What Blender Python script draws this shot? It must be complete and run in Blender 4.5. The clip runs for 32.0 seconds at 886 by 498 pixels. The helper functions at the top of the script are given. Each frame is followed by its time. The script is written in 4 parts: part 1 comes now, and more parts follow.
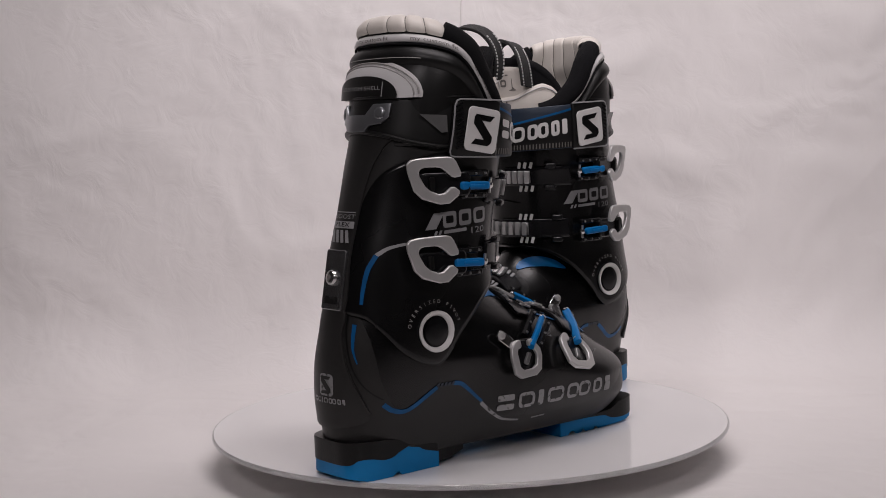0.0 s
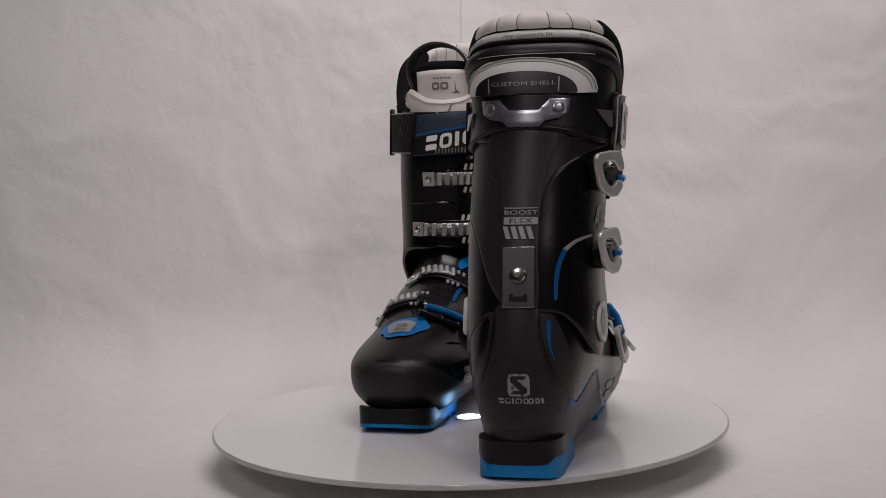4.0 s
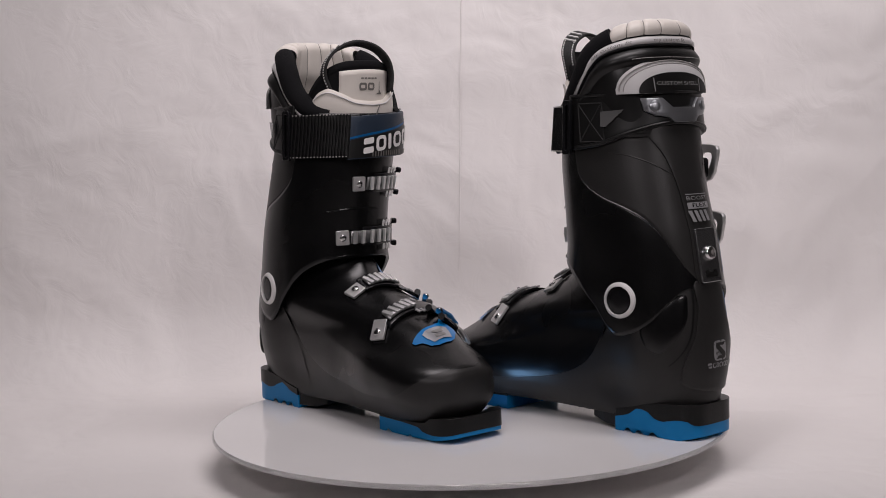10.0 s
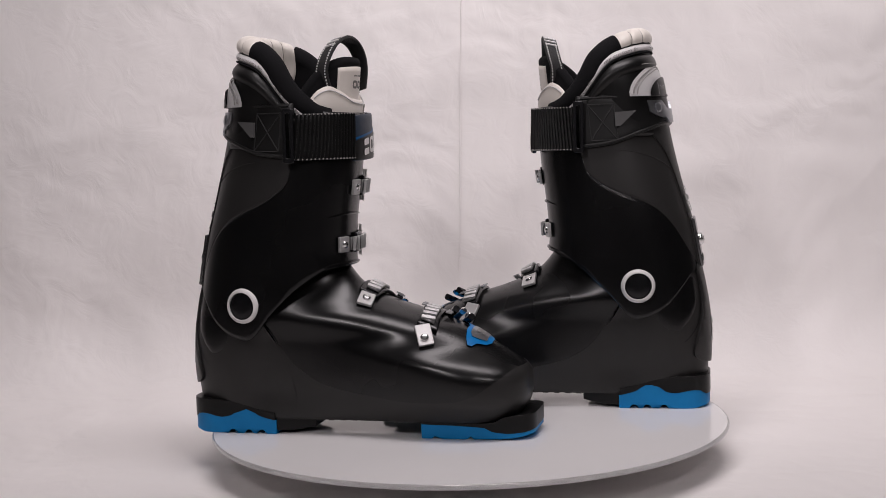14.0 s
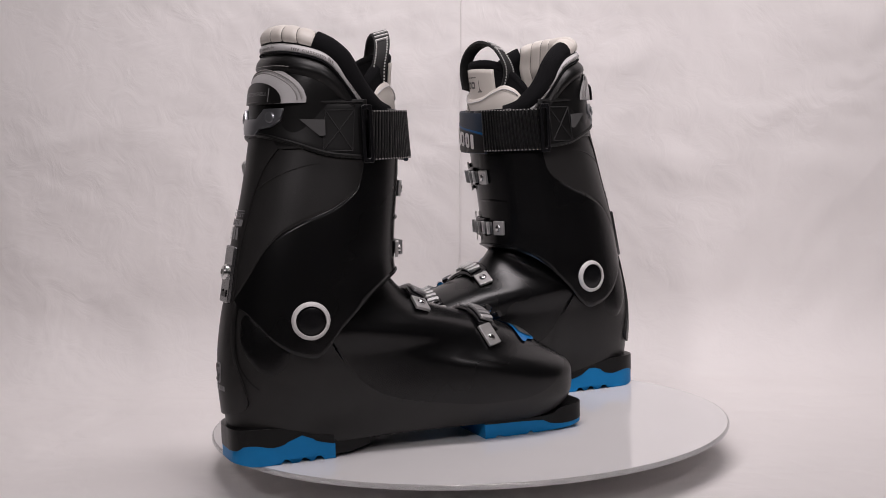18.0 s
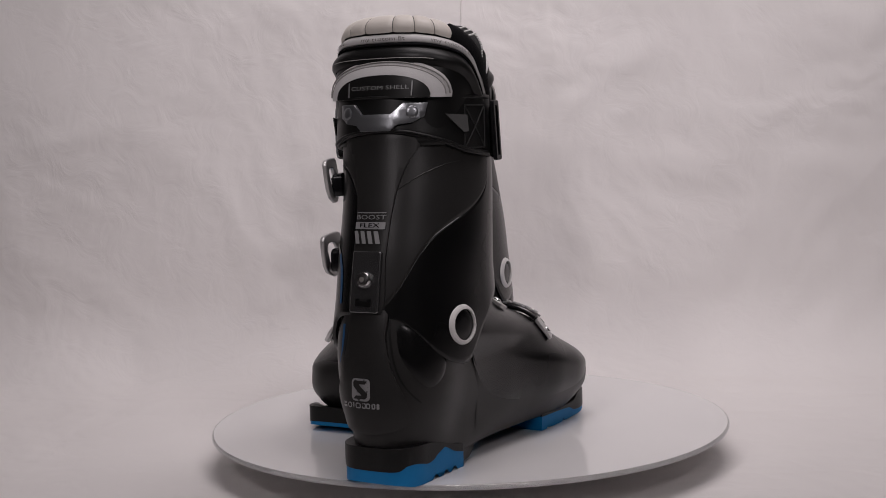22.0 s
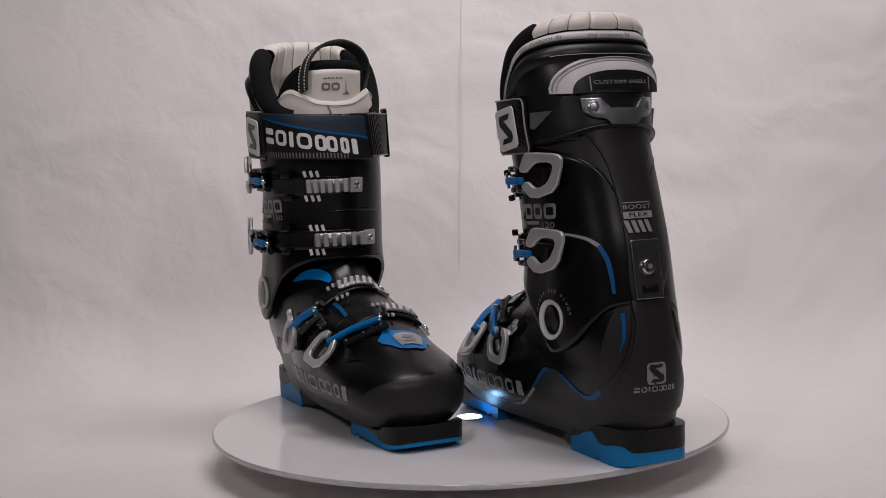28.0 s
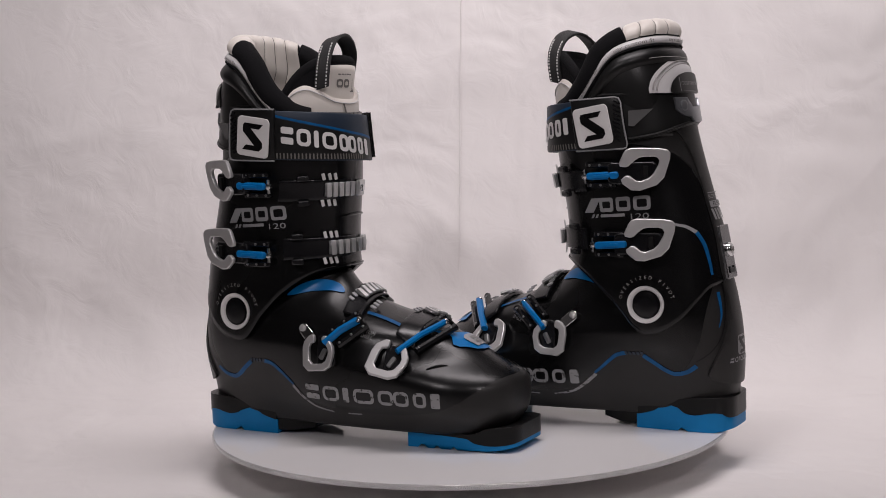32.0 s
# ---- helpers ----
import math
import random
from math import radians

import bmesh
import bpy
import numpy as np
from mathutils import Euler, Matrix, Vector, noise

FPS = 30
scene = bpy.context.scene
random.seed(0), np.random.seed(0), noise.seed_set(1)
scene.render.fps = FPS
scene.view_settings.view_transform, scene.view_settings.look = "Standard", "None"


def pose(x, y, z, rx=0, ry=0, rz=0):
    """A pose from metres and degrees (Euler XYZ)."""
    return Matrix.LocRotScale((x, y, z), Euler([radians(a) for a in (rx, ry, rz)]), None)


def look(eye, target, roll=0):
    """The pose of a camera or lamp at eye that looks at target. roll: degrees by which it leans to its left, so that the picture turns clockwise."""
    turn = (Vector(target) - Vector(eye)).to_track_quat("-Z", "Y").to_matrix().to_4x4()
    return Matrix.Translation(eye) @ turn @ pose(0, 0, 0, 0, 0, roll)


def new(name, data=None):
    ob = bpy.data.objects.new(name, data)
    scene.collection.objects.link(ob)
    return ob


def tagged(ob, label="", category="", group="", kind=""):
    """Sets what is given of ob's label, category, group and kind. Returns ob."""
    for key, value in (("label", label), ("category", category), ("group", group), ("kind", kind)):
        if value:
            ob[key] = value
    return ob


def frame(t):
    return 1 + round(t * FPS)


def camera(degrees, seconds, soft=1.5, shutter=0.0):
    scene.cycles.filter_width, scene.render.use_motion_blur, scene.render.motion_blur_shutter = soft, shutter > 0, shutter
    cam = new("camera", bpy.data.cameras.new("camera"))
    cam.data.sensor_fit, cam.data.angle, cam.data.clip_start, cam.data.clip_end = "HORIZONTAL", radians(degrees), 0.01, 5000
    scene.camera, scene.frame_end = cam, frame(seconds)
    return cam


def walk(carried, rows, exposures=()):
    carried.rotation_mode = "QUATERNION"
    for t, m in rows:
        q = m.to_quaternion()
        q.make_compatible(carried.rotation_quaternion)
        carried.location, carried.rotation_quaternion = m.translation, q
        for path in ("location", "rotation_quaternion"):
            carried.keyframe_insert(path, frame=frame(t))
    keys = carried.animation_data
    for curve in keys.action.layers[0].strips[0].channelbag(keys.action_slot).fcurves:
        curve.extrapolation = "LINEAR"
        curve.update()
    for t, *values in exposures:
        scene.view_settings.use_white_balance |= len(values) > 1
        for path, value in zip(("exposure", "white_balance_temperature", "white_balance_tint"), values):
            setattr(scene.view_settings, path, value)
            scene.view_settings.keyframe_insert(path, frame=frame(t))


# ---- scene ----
from mathutils.bvhtree import BVHTree

# Two ski boots stand on a slowly turning disc before a white cloth; the camera stands still.
cam = camera(36.53, 32.0, soft=0.9)
EYE = (0.0, -1.2, 0.2624)
YAW, TILT, ROLL = 0.923, 5.147, -1.78
AIM = (EYE[0] - math.sin(radians(YAW)), EYE[1] + math.cos(radians(YAW)), EYE[2] - math.tan(radians(TILT)))
EXPOSURES = [(0, 0.27), (1, 0.14), (2, 0.02), (3, -0.02), (6, 0.14), (8, 0.24), (10, 0.34), (11, 0.43), (13, 0.50), (17, 0.52), (18, 0.50), (19, 0.42), (20, 0.27), (22, 0.08), (24, -0.02), (25, 0.01), (28, 0.20), (29, 0.28), (31, 0.43), (32, 0.46)]
walk(cam, [(0, look(EYE, AIM, ROLL)), (32, look(EYE, AIM, ROLL))], EXPOSURES)

RATE, ZERO = 9.137, 16.0          # degrees a second, and the moment of the plan below
DISC_R = 0.2309
FLOOR = -0.034
LEFT_POSE = (-0.0675, -0.0574, 4.96)
RIGHT_POSE = (0.0388, 0.0875, -173.13)

# ---------------------------------------------------------------- light
world = bpy.data.worlds.new("world")
scene.world = world
world.use_nodes = True
world.node_tree.nodes["Background"].inputs[0].default_value = (0.80, 0.78, 0.80, 1)
world.node_tree.nodes["Background"].inputs[1].default_value = 0.05


def area_lamp(name, eye, target, sx, sy, power, colour, spread):
    data = bpy.data.lights.new(name, "AREA")
    data.shape, data.size, data.size_y, data.energy, data.color = "RECTANGLE", sx, sy, power, colour
    data.spread = radians(spread)
    ob = new(name, data)
    ob.matrix_world = look(eye, target)
    return ob


TINT = (1.0, 0.915, 0.94)
area_lamp("lamp_above", (0.15, -0.28, 1.40), (0.10, 0.42, 0.48), 1.00, 0.36, 5.45, TINT, 116)
area_lamp("lamp_right", (0.55, -1.35, 1.00), (0.03, 0.10, 0.15), 0.11, 0.11, 0.40, TINT, 70)
area_lamp("lamp_left", (-0.55, -1.35, 1.00), (0.03, 0.10, 0.15), 0.11, 0.11, 0.48, TINT, 70)

# ---------------------------------------------------------------- materials


def material(name, colour, rough=0.5, metal=0.0, vary=0.12, scale=60.0, bump=0.0, bump_scale=400.0, coat=0.0, rough_vary=0.1, spec=0.5):
    m = bpy.data.materials.new(name)
    m.use_nodes = True
    nodes, links = m.node_tree.nodes, m.node_tree.links
    b = nodes["Principled BSDF"]
    b.inputs["Metallic"].default_value = metal
    b.inputs["Specular IOR Level"].default_value = spec
    b.inputs["Coat Weight"].default_value = coat
    b.inputs["Coat Roughness"].default_value = 0.08
    co = nodes.new("ShaderNodeTexCoord")
    n1 = nodes.new("ShaderNodeTexNoise")
    n1.inputs["Scale"].default_value, n1.inputs["Detail"].default_value = scale, 5
    n2 = nodes.new("ShaderNodeTexNoise")
    n2.inputs["Scale"].default_value, n2.inputs["Detail"].default_value = scale / 7, 3
    for n in (n1, n2):
        links.new(co.outputs["Object"], n.inputs["Vector"])
    add = nodes.new("ShaderNodeMath")
    add.operation = "ADD"
    links.new(n1.outputs["Fac"], add.inputs[0])
    links.new(n2.outputs["Fac"], add.inputs[1])
    ramp = nodes.new("ShaderNodeMapRange")
    ramp.inputs["From Min"].default_value, ramp.inputs["From Max"].default_value = 0.6, 1.4
    ramp.inputs["To Min"].default_value, ramp.inputs["To Max"].default_value = 1 - vary, 1 + vary
    links.new(add.outputs[0], ramp.inputs["Value"])
    mul = nodes.new("ShaderNodeVectorMath")
    mul.operation = "SCALE"
    mul.inputs[0].default_value = colour
    links.new(ramp.outputs[0], mul.inputs["Scale"])
    links.new(mul.outputs[0], b.inputs["Base Color"])
    rr = nodes.new("ShaderNodeMapRange")
    rr.inputs["From Min"].default_value, rr.inputs["From Max"].default_value = 0.3, 0.7
    rr.inputs["To Min"].default_value = max(0.02, rough * (1 - rough_vary))
    rr.inputs["To Max"].default_value = min(1.0, rough * (1 + rough_vary))
    links.new(n2.outputs["Fac"], rr.inputs["Value"])
    links.new(rr.outputs[0], b.inputs["Roughness"])
    if bump:
        n3 = nodes.new("ShaderNodeTexNoise")
        n3.inputs["Scale"].default_value, n3.inputs["Detail"].default_value = bump_scale, 3
        links.new(co.outputs["Object"], n3.inputs["Vector"])
        bp = nodes.new("ShaderNodeBump")
        bp.inputs["Strength"].default_value, bp.inputs["Distance"].default_value = bump, 0.001
        links.new(n3.outputs["Fac"], bp.inputs["Height"])
        links.new(bp.outputs[0], b.inputs["Normal"])
    return m


M_CHAR = material("charcoal_shell", (0.0200, 0.0193, 0.0190), 0.40, bump=0.10, bump_scale=900, vary=0.10, spec=0.28)
M_BLACK = material("black_shell", (0.0034, 0.0034, 0.0037), 0.27, bump=0.04, bump_scale=900, spec=0.35)
M_GLOSS = material("black_buckle", (0.006, 0.006, 0.007), 0.24, vary=0.1, spec=0.4)
M_RUBBER = material("black_sole", (0.0035, 0.0035, 0.0035), 0.40, bump=0.15, bump_scale=600, spec=0.3)
M_BLUE = material("blue_rubber", (0.001, 0.185, 0.46), 0.5, bump=0.1, bump_scale=500, spec=0.3)
M_BLUE_GLOSS = material("blue_plastic", (0.001, 0.15, 0.42), 0.32, spec=0.25)
M_BLUE_PRINT = material("blue_print", (0.002, 0.075, 0.21), 0.40, spec=0.25, vary=0.3, scale=150)
M_NAVY = material("navy_fabric", (0.008, 0.018, 0.036), 0.5, bump=0.2, bump_scale=1500)
M_WHITE = material("white_print", (0.66, 0.65, 0.64), 0.45)
M_GREY = material("grey_print", (0.26, 0.26, 0.265), 0.45)
M_SILVER = material("cast_aluminium", (0.55, 0.545, 0.54), 0.38, metal=0.65, bump=0.08, bump_scale=700)
M_RACK = material("toothed_metal", (0.58, 0.58, 0.58), 0.36, metal=0.75, bump=0.06, bump_scale=900)
M_STEEL = material("steel", (0.70, 0.70, 0.70), 0.20, metal=1.0)
M_PLATE = material("brushed_plate", (0.34, 0.35, 0.37), 0.30, metal=0.85, bump=0.05, bump_scale=900)
M_FLEX = material("dark_brushed_plate", (0.20, 0.20, 0.205), 0.26, metal=0.9, bump=0.04, bump_scale=900)
M_LEATHER = material("black_leather", (0.007, 0.007, 0.007), 0.40, bump=0.05, bump_scale=700, spec=0.35)
M_FLEECE = material("black_fleece", (0.007, 0.007, 0.008), 0.95, bump=0.5, bump_scale=1500, spec=0.15)
M_CREAM = material("white_leather", (0.66, 0.62, 0.57), 0.42, bump=0.15, bump_scale=800, vary=0.05)
M_PALE = material("grey_leather", (0.58, 0.57, 0.57), 0.45, bump=0.15, bump_scale=800, vary=0.05)
M_STUD = material("dark_steel", (0.22, 0.22, 0.22), 0.35, metal=0.7)
M_SLOT = material("grey_insert", (0.09, 0.09, 0.09), 0.20)
M_FAINT = material("faint_print", (0.30, 0.29, 0.28), 0.6)
M_SEAM = material("seam", (0.16, 0.15, 0.14), 0.7)
M_WEB = material("black_webbing", (0.012, 0.012, 0.012), 0.7, bump=0.5, bump_scale=2500)
M_DISC = material("milky_acrylic", (0.83, 0.82, 0.82), 0.07, vary=0.02, scale=10, spec=0.42)
M_RIM = material("acrylic_edge", (0.66, 0.66, 0.66), 0.22, vary=0.04)
M_CLEAR = material("clear_acrylic_edge", (0.86, 0.87, 0.87), 0.08, vary=0.03)
M_CLEAR.node_tree.nodes["Principled BSDF"].inputs["Transmission Weight"].default_value = 0.75
M_WALL = material("room_wall", (0.12, 0.117, 0.115), 0.8)


def cloth_material():
    m = material("white_cloth", (0.80, 0.775, 0.765), 0.85, vary=0.03, scale=6, spec=0.2)
    nodes, links = m.node_tree.nodes, m.node_tree.links
    co = [n for n in nodes if n.type == "TEX_COORD"][0]
    weave = nodes.new("ShaderNodeTexNoise")
    weave.inputs["Scale"].default_value, weave.inputs["Detail"].default_value = 5, 3
    weave.inputs["Distortion"].default_value = 0.5
    links.new(co.outputs["Object"], weave.inputs["Vector"])
    bp = nodes.new("ShaderNodeBump")
    bp.inputs["Strength"].default_value, bp.inputs["Distance"].default_value = 0.60, 0.035
    fine = nodes.new("ShaderNodeTexNoise")
    fine.inputs["Scale"].default_value, fine.inputs["Detail"].default_value = 26, 5
    fine.inputs["Distortion"].default_value = 1.2
    links.new(co.outputs["Object"], fine.inputs["Vector"])
    both = nodes.new("ShaderNodeMath")
    both.operation = "MULTIPLY_ADD"
    both.inputs[1].default_value = 0.06
    links.new(fine.outputs["Fac"], both.inputs[0])
    links.new(weave.outputs["Fac"], both.inputs[2])
    links.new(both.outputs[0], bp.inputs["Height"])
    links.new(bp.outputs[0], nodes["Principled BSDF"].inputs["Normal"])
    return m


M_CLOTH = cloth_material()


def worn_print(name, colour, worn, keep):
    """A printed colour rubbed off in patches."""
    m = material(name, colour, 0.45)
    nodes, links = m.node_tree.nodes, m.node_tree.links
    b = nodes["Principled BSDF"]
    co = [n for n in nodes if n.type == "TEX_COORD"][0]
    rub = nodes.new("ShaderNodeTexNoise")
    rub.inputs["Scale"].default_value, rub.inputs["Detail"].default_value = 260, 4
    links.new(co.outputs["Object"], rub.inputs["Vector"])
    step = nodes.new("ShaderNodeMapRange")
    step.inputs["From Min"].default_value, step.inputs["From Max"].default_value = keep, keep + 0.08
    links.new(rub.outputs["Fac"], step.inputs["Value"])
    mix = nodes.new("ShaderNodeMix")
    mix.data_type = "RGBA"
    mix.inputs["A"].default_value = (*colour, 1)
    mix.inputs["B"].default_value = (*worn, 1)
    links.new(step.outputs[0], mix.inputs["Factor"])
    links.new(mix.outputs["Result"], b.inputs["Base Color"])
    return m


M_WORN = worn_print("worn_grey_print", (0.26, 0.26, 0.265), (0.03, 0.03, 0.03), 0.56)


def glow_material(name, colour, strength):
    m = bpy.data.materials.new(name)
    m.use_nodes = True
    b = m.node_tree.nodes["Principled BSDF"]
    b.inputs["Base Color"].default_value = (*colour, 1)
    b.inputs["Emission Color"].default_value = (*colour, 1)
    b.inputs["Emission Strength"].default_value = strength
    return m


M_LED = glow_material("led_glow", (0.30, 0.58, 1.0), 11.0)

# ---------------------------------------------------------------- mesh helpers


def smooth_table(rows):
    """A smooth monotone curve through rows of (in, out)."""
    xs = np.array([r[0] for r in rows], float)
    ys = np.array([r[1] for r in rows], float)
    h, d = np.diff(xs), np.diff(ys) / np.diff(xs)
    m = np.zeros(len(xs))
    m[0], m[-1] = d[0], d[-1]
    for i in range(1, len(xs) - 1):
        if d[i - 1] * d[i] > 0:
            w1, w2 = 2 * h[i] + h[i - 1], h[i] + 2 * h[i - 1]
            m[i] = (w1 + w2) / (w1 / d[i - 1] + w2 / d[i])

    def f(x):
        x = min(max(x, xs[0]), xs[-1])
        i = min(int(np.searchsorted(xs, x, "right")) - 1, len(xs) - 2)
        t = (x - xs[i]) / h[i]
        return float(ys[i] * (1 + 2 * t) * (1 - t) ** 2 + h[i] * m[i] * t * (1 - t) ** 2 + ys[i + 1] * t * t * (3 - 2 * t) - h[i] * m[i + 1] * t * t * (1 - t))
    return f


def mesh_of(name, bm, mat, smooth=True, sharp=40, normals=None):
    bmesh.ops.recalc_face_normals(bm, faces=bm.faces)
    data = bpy.data.meshes.new(name)
    bm.to_mesh(data)
    bm.free()
    data.materials.append(mat)
    if smooth:
        data.shade_smooth()
        data.set_sharp_from_angle(angle=radians(sharp))
    if normals:
        data.normals_split_custom_set_from_vertices([normals(v.co) for v in data.vertices])
    return data


def thing(name, label, category, group="", m=None):
    ob = new(name)
    ob.empty_display_size = 0.02
    if m is not None:
        ob.matrix_world = m
    return tagged(ob, label, category, group)


def part(name, bm, mat, parent, label="", side=1, smooth=True, solid=0.0, bevel=0.0, sharp=40, normals=None):
    """Links bm as one mesh under parent. side -1 mirrors it across the boot's middle plane."""
    if side < 0:
        for v in bm.verts:
            v.co.y = -v.co.y
        bmesh.ops.reverse_faces(bm, faces=bm.faces)
    data = mesh_of(name, bm, mat, smooth, sharp, normals)
    if solid:
        # an open sheet thickens inwards, so its faces must look away from the boot's middle
        score = sum(p.area * p.normal.dot(p.center - (Vector((-0.06, 0.008 * side, p.center.z)) if p.center.z > 0.15 else Vector((p.center.x, 0.004 * side, 0.03)))) for p in data.polygons)
        if score < 0:
            data.flip_normals()
    ob = new(name, data)
    ob.parent = parent
    if label:
        tagged(ob, label)
    if solid:
        mod = ob.modifiers.new("thickness", "SOLIDIFY")
        mod.thickness, mod.offset = solid, -1
    if bevel:
        mod = ob.modifiers.new("edges", "BEVEL")
        mod.width, mod.segments, mod.limit_method, mod.angle_limit = bevel, 2, "ANGLE", radians(35)
    return ob


def grid(f, nu, nv, closed=False, cap0=False, cap1=False):
    """A surface of f(i, j) for i along (0..nu) and j across (0..nv)."""
    bm = bmesh.new()
    cols = nu if closed else nu + 1
    vs = [[bm.verts.new(f(i / nu, j / nv)) for i in range(cols)] for j in range(nv + 1)]
    for j in range(nv):
        for i in range(nu):
            a, b = i, (i + 1) % cols
            bm.faces.new((vs[j][a], vs[j][b], vs[j + 1][b], vs[j + 1][a]))
    if cap0:
        bm.faces.new(vs[0][::-1])
    if cap1:
        bm.faces.new(vs[-1])
    return bm


def tube(points, radius, n=8, closed=False, flat=1.0):
    """A tube along points; radius a number or a function of 0..1; flat squeezes it along its second axis."""
    bm = bmesh.new()
    pts = [Vector(p) for p in points]
    k = len(pts)
    rings, up = [], None
    for i, p in enumerate(pts):
        a, b = pts[(i - 1) % k if closed else max(i - 1, 0)], pts[(i + 1) % k if closed else min(i + 1, k - 1)]
        d = (b - a).normalized()
        if up is None:
            up = d.orthogonal().normalized()
        up = (up - d * up.dot(d)).normalized()
        w = d.cross(up)
        r = radius(i / (k - 1)) if callable(radius) else radius
        rings.append([bm.verts.new(p + up * math.cos(t) * r + w * math.sin(t) * r * flat) for t in (2 * math.pi * s / n for s in range(n))])
    for i in range(k if closed else k - 1):
        for s in range(n):
            a, b = rings[i], rings[(i + 1) % k]
            bm.faces.new((a[s], a[(s + 1) % n], b[(s + 1) % n], b[s]))
    if not closed:
        bm.faces.new(rings[0][::-1])
        bm.faces.new(rings[-1])
    return bm


def box(cx, cy, cz, sx, sy, sz, m=None):
    bm = bmesh.new()
    bmesh.ops.create_cube(bm, size=1)
    for v in bm.verts:
        v.co = Vector((v.co.x * sx, v.co.y * sy, v.co.z * sz))
        v.co = (m @ v.co if m is not None else v.co) + Vector((cx, cy, cz))
    return bm


def prism(poly, f, z0, z1):
    """The outline poly of (u, v), mapped by f(u, v, h), from height z0 to z1."""
    bm = bmesh.new()
    a = [bm.verts.new(f(u, v, z0)) for u, v in poly]
    b = [bm.verts.new(f(u, v, z1)) for u, v in poly]
    n = len(poly)
    bm.faces.new(a[::-1])
    bm.faces.new(b)
    for i in range(n):
        bm.faces.new((a[i], a[(i + 1) % n], b[(i + 1) % n], b[i]))
    return bm


def join(*bms):
    out = bms[0]
    for b in bms[1:]:
        data = bpy.data.meshes.new("tmp")
        b.to_mesh(data)
        out.from_mesh(data)
        bpy.data.meshes.remove(data)
        b.free()
    return out


def round_rect(w, h, r, n=4, cx=0.0, cy=0.0, skew=0.0):
    pts = []
    for k, (sx, sy) in enumerate(((1, 1), (-1, 1), (-1, -1), (1, -1))):
        for i in range(n + 1):
            a = (k + i / n) * math.pi / 2
            y = sy * (h / 2 - r) + r * math.sin(a)
            pts.append((cx + sx * (w / 2 - r) + r * math.cos(a) + skew * y, cy + y))
    return pts


def flat_shape(polys, cell=0.004):
    """A flat bmesh of polygons (each a list of (u, v), or a pair outer, inner for a frame), cut into small faces."""
    bm = bmesh.new()
    for p in polys:
        if isinstance(p, tuple):
            a = [bm.verts.new((u, v, 0)) for u, v in p[0]]
            b = [bm.verts.new((u, v, 0)) for u, v in p[1]]
            n = len(a)
            for i in range(n):
                bm.faces.new((a[i], a[(i + 1) % n], b[(i + 1) % n], b[i]))
        else:
            bm.faces.new([bm.verts.new((u, v, 0)) for u, v in p])
    return cut_small(bm, cell)


def cut_small(bm, cell):
    """Cuts the flat mesh along a square grid, so that it can follow a curved surface."""
    us, vs = [v.co.x for v in bm.verts], [v.co.y for v in bm.verts]
    for axis, lo, hi in ((0, min(us), max(us)), (1, min(vs), max(vs))):
        k = math.floor(lo / cell) + 1
        while k * cell < hi:
            co, no = Vector((0, 0, 0)), Vector((0, 0, 0))
            co[axis], no[axis] = k * cell, 1
            bmesh.ops.bisect_plane(bm, geom=bm.verts[:] + bm.edges[:] + bm.faces[:], plane_co=co, plane_no=no, dist=1e-6)
            k += 1
    bmesh.ops.triangulate(bm, faces=[f for f in bm.faces if len(f.verts) > 4])
    return bm


def text_shape(words, height, width=0.0, cell=0.006):
    """Writing as a flat bmesh, centred, with capital letters of that height."""
    data = bpy.data.curves.new("writing", "FONT")
    data.body, data.align_x, data.align_y, data.size, data.resolution_u = words, "CENTER", "CENTER", height * 1.38, 2
    ob = new("writing", data)
    dg = bpy.context.evaluated_depsgraph_get()
    me = ob.evaluated_get(dg).to_mesh()
    bm = bmesh.new()
    bm.from_mesh(me)
    bpy.data.objects.remove(ob)
    bpy.data.curves.remove(data)
    us = [v.co.x for v in bm.verts]
    k = width / (max(us) - min(us)) if width else 1.0
    for v in bm.verts:
        v.co.x *= k
        v.co.z = 0
    return cut_small(bm, cell) if cell else bm


def word_blocks(w, h):
    """A brand word as a row of plain shapes: a split block, rings, a bar and a twin ring."""
    out = []
    u, t = w / 100, 0.22 * h

    def block(x0, x1, y0=-0.5, y1=0.5):
        out.append(round_rect((x1 - x0) * u, (y1 - y0) * h, 0.10 * h, 2, (x0 + x1) / 2 * u, (y0 + y1) / 2 * h))

    def hollow(x0, x1):
        c, bw = (x0 + x1) / 2 * u, (x1 - x0) * u
        r = min(bw, h) * 0.34
        out.append((round_rect(bw, h, r, 3, c), round_rect(bw - 2 * t, h - 2 * t, r * 0.45, 3, c)))
    block(-50, -38, 0.10, 0.5)
    block(-50, -38, -0.5, -0.10)
    hollow(-35, -22)
    block(-19, -14.5)
    hollow(-11, 4)
    hollow(7, 18)
    hollow(18, 29)
    hollow(32, 41)
    block(44, 50)
    return out


# ---------------------------------------------------------------- the tent of white cloth
WALL_Y, BEND = 0.42, 0.10


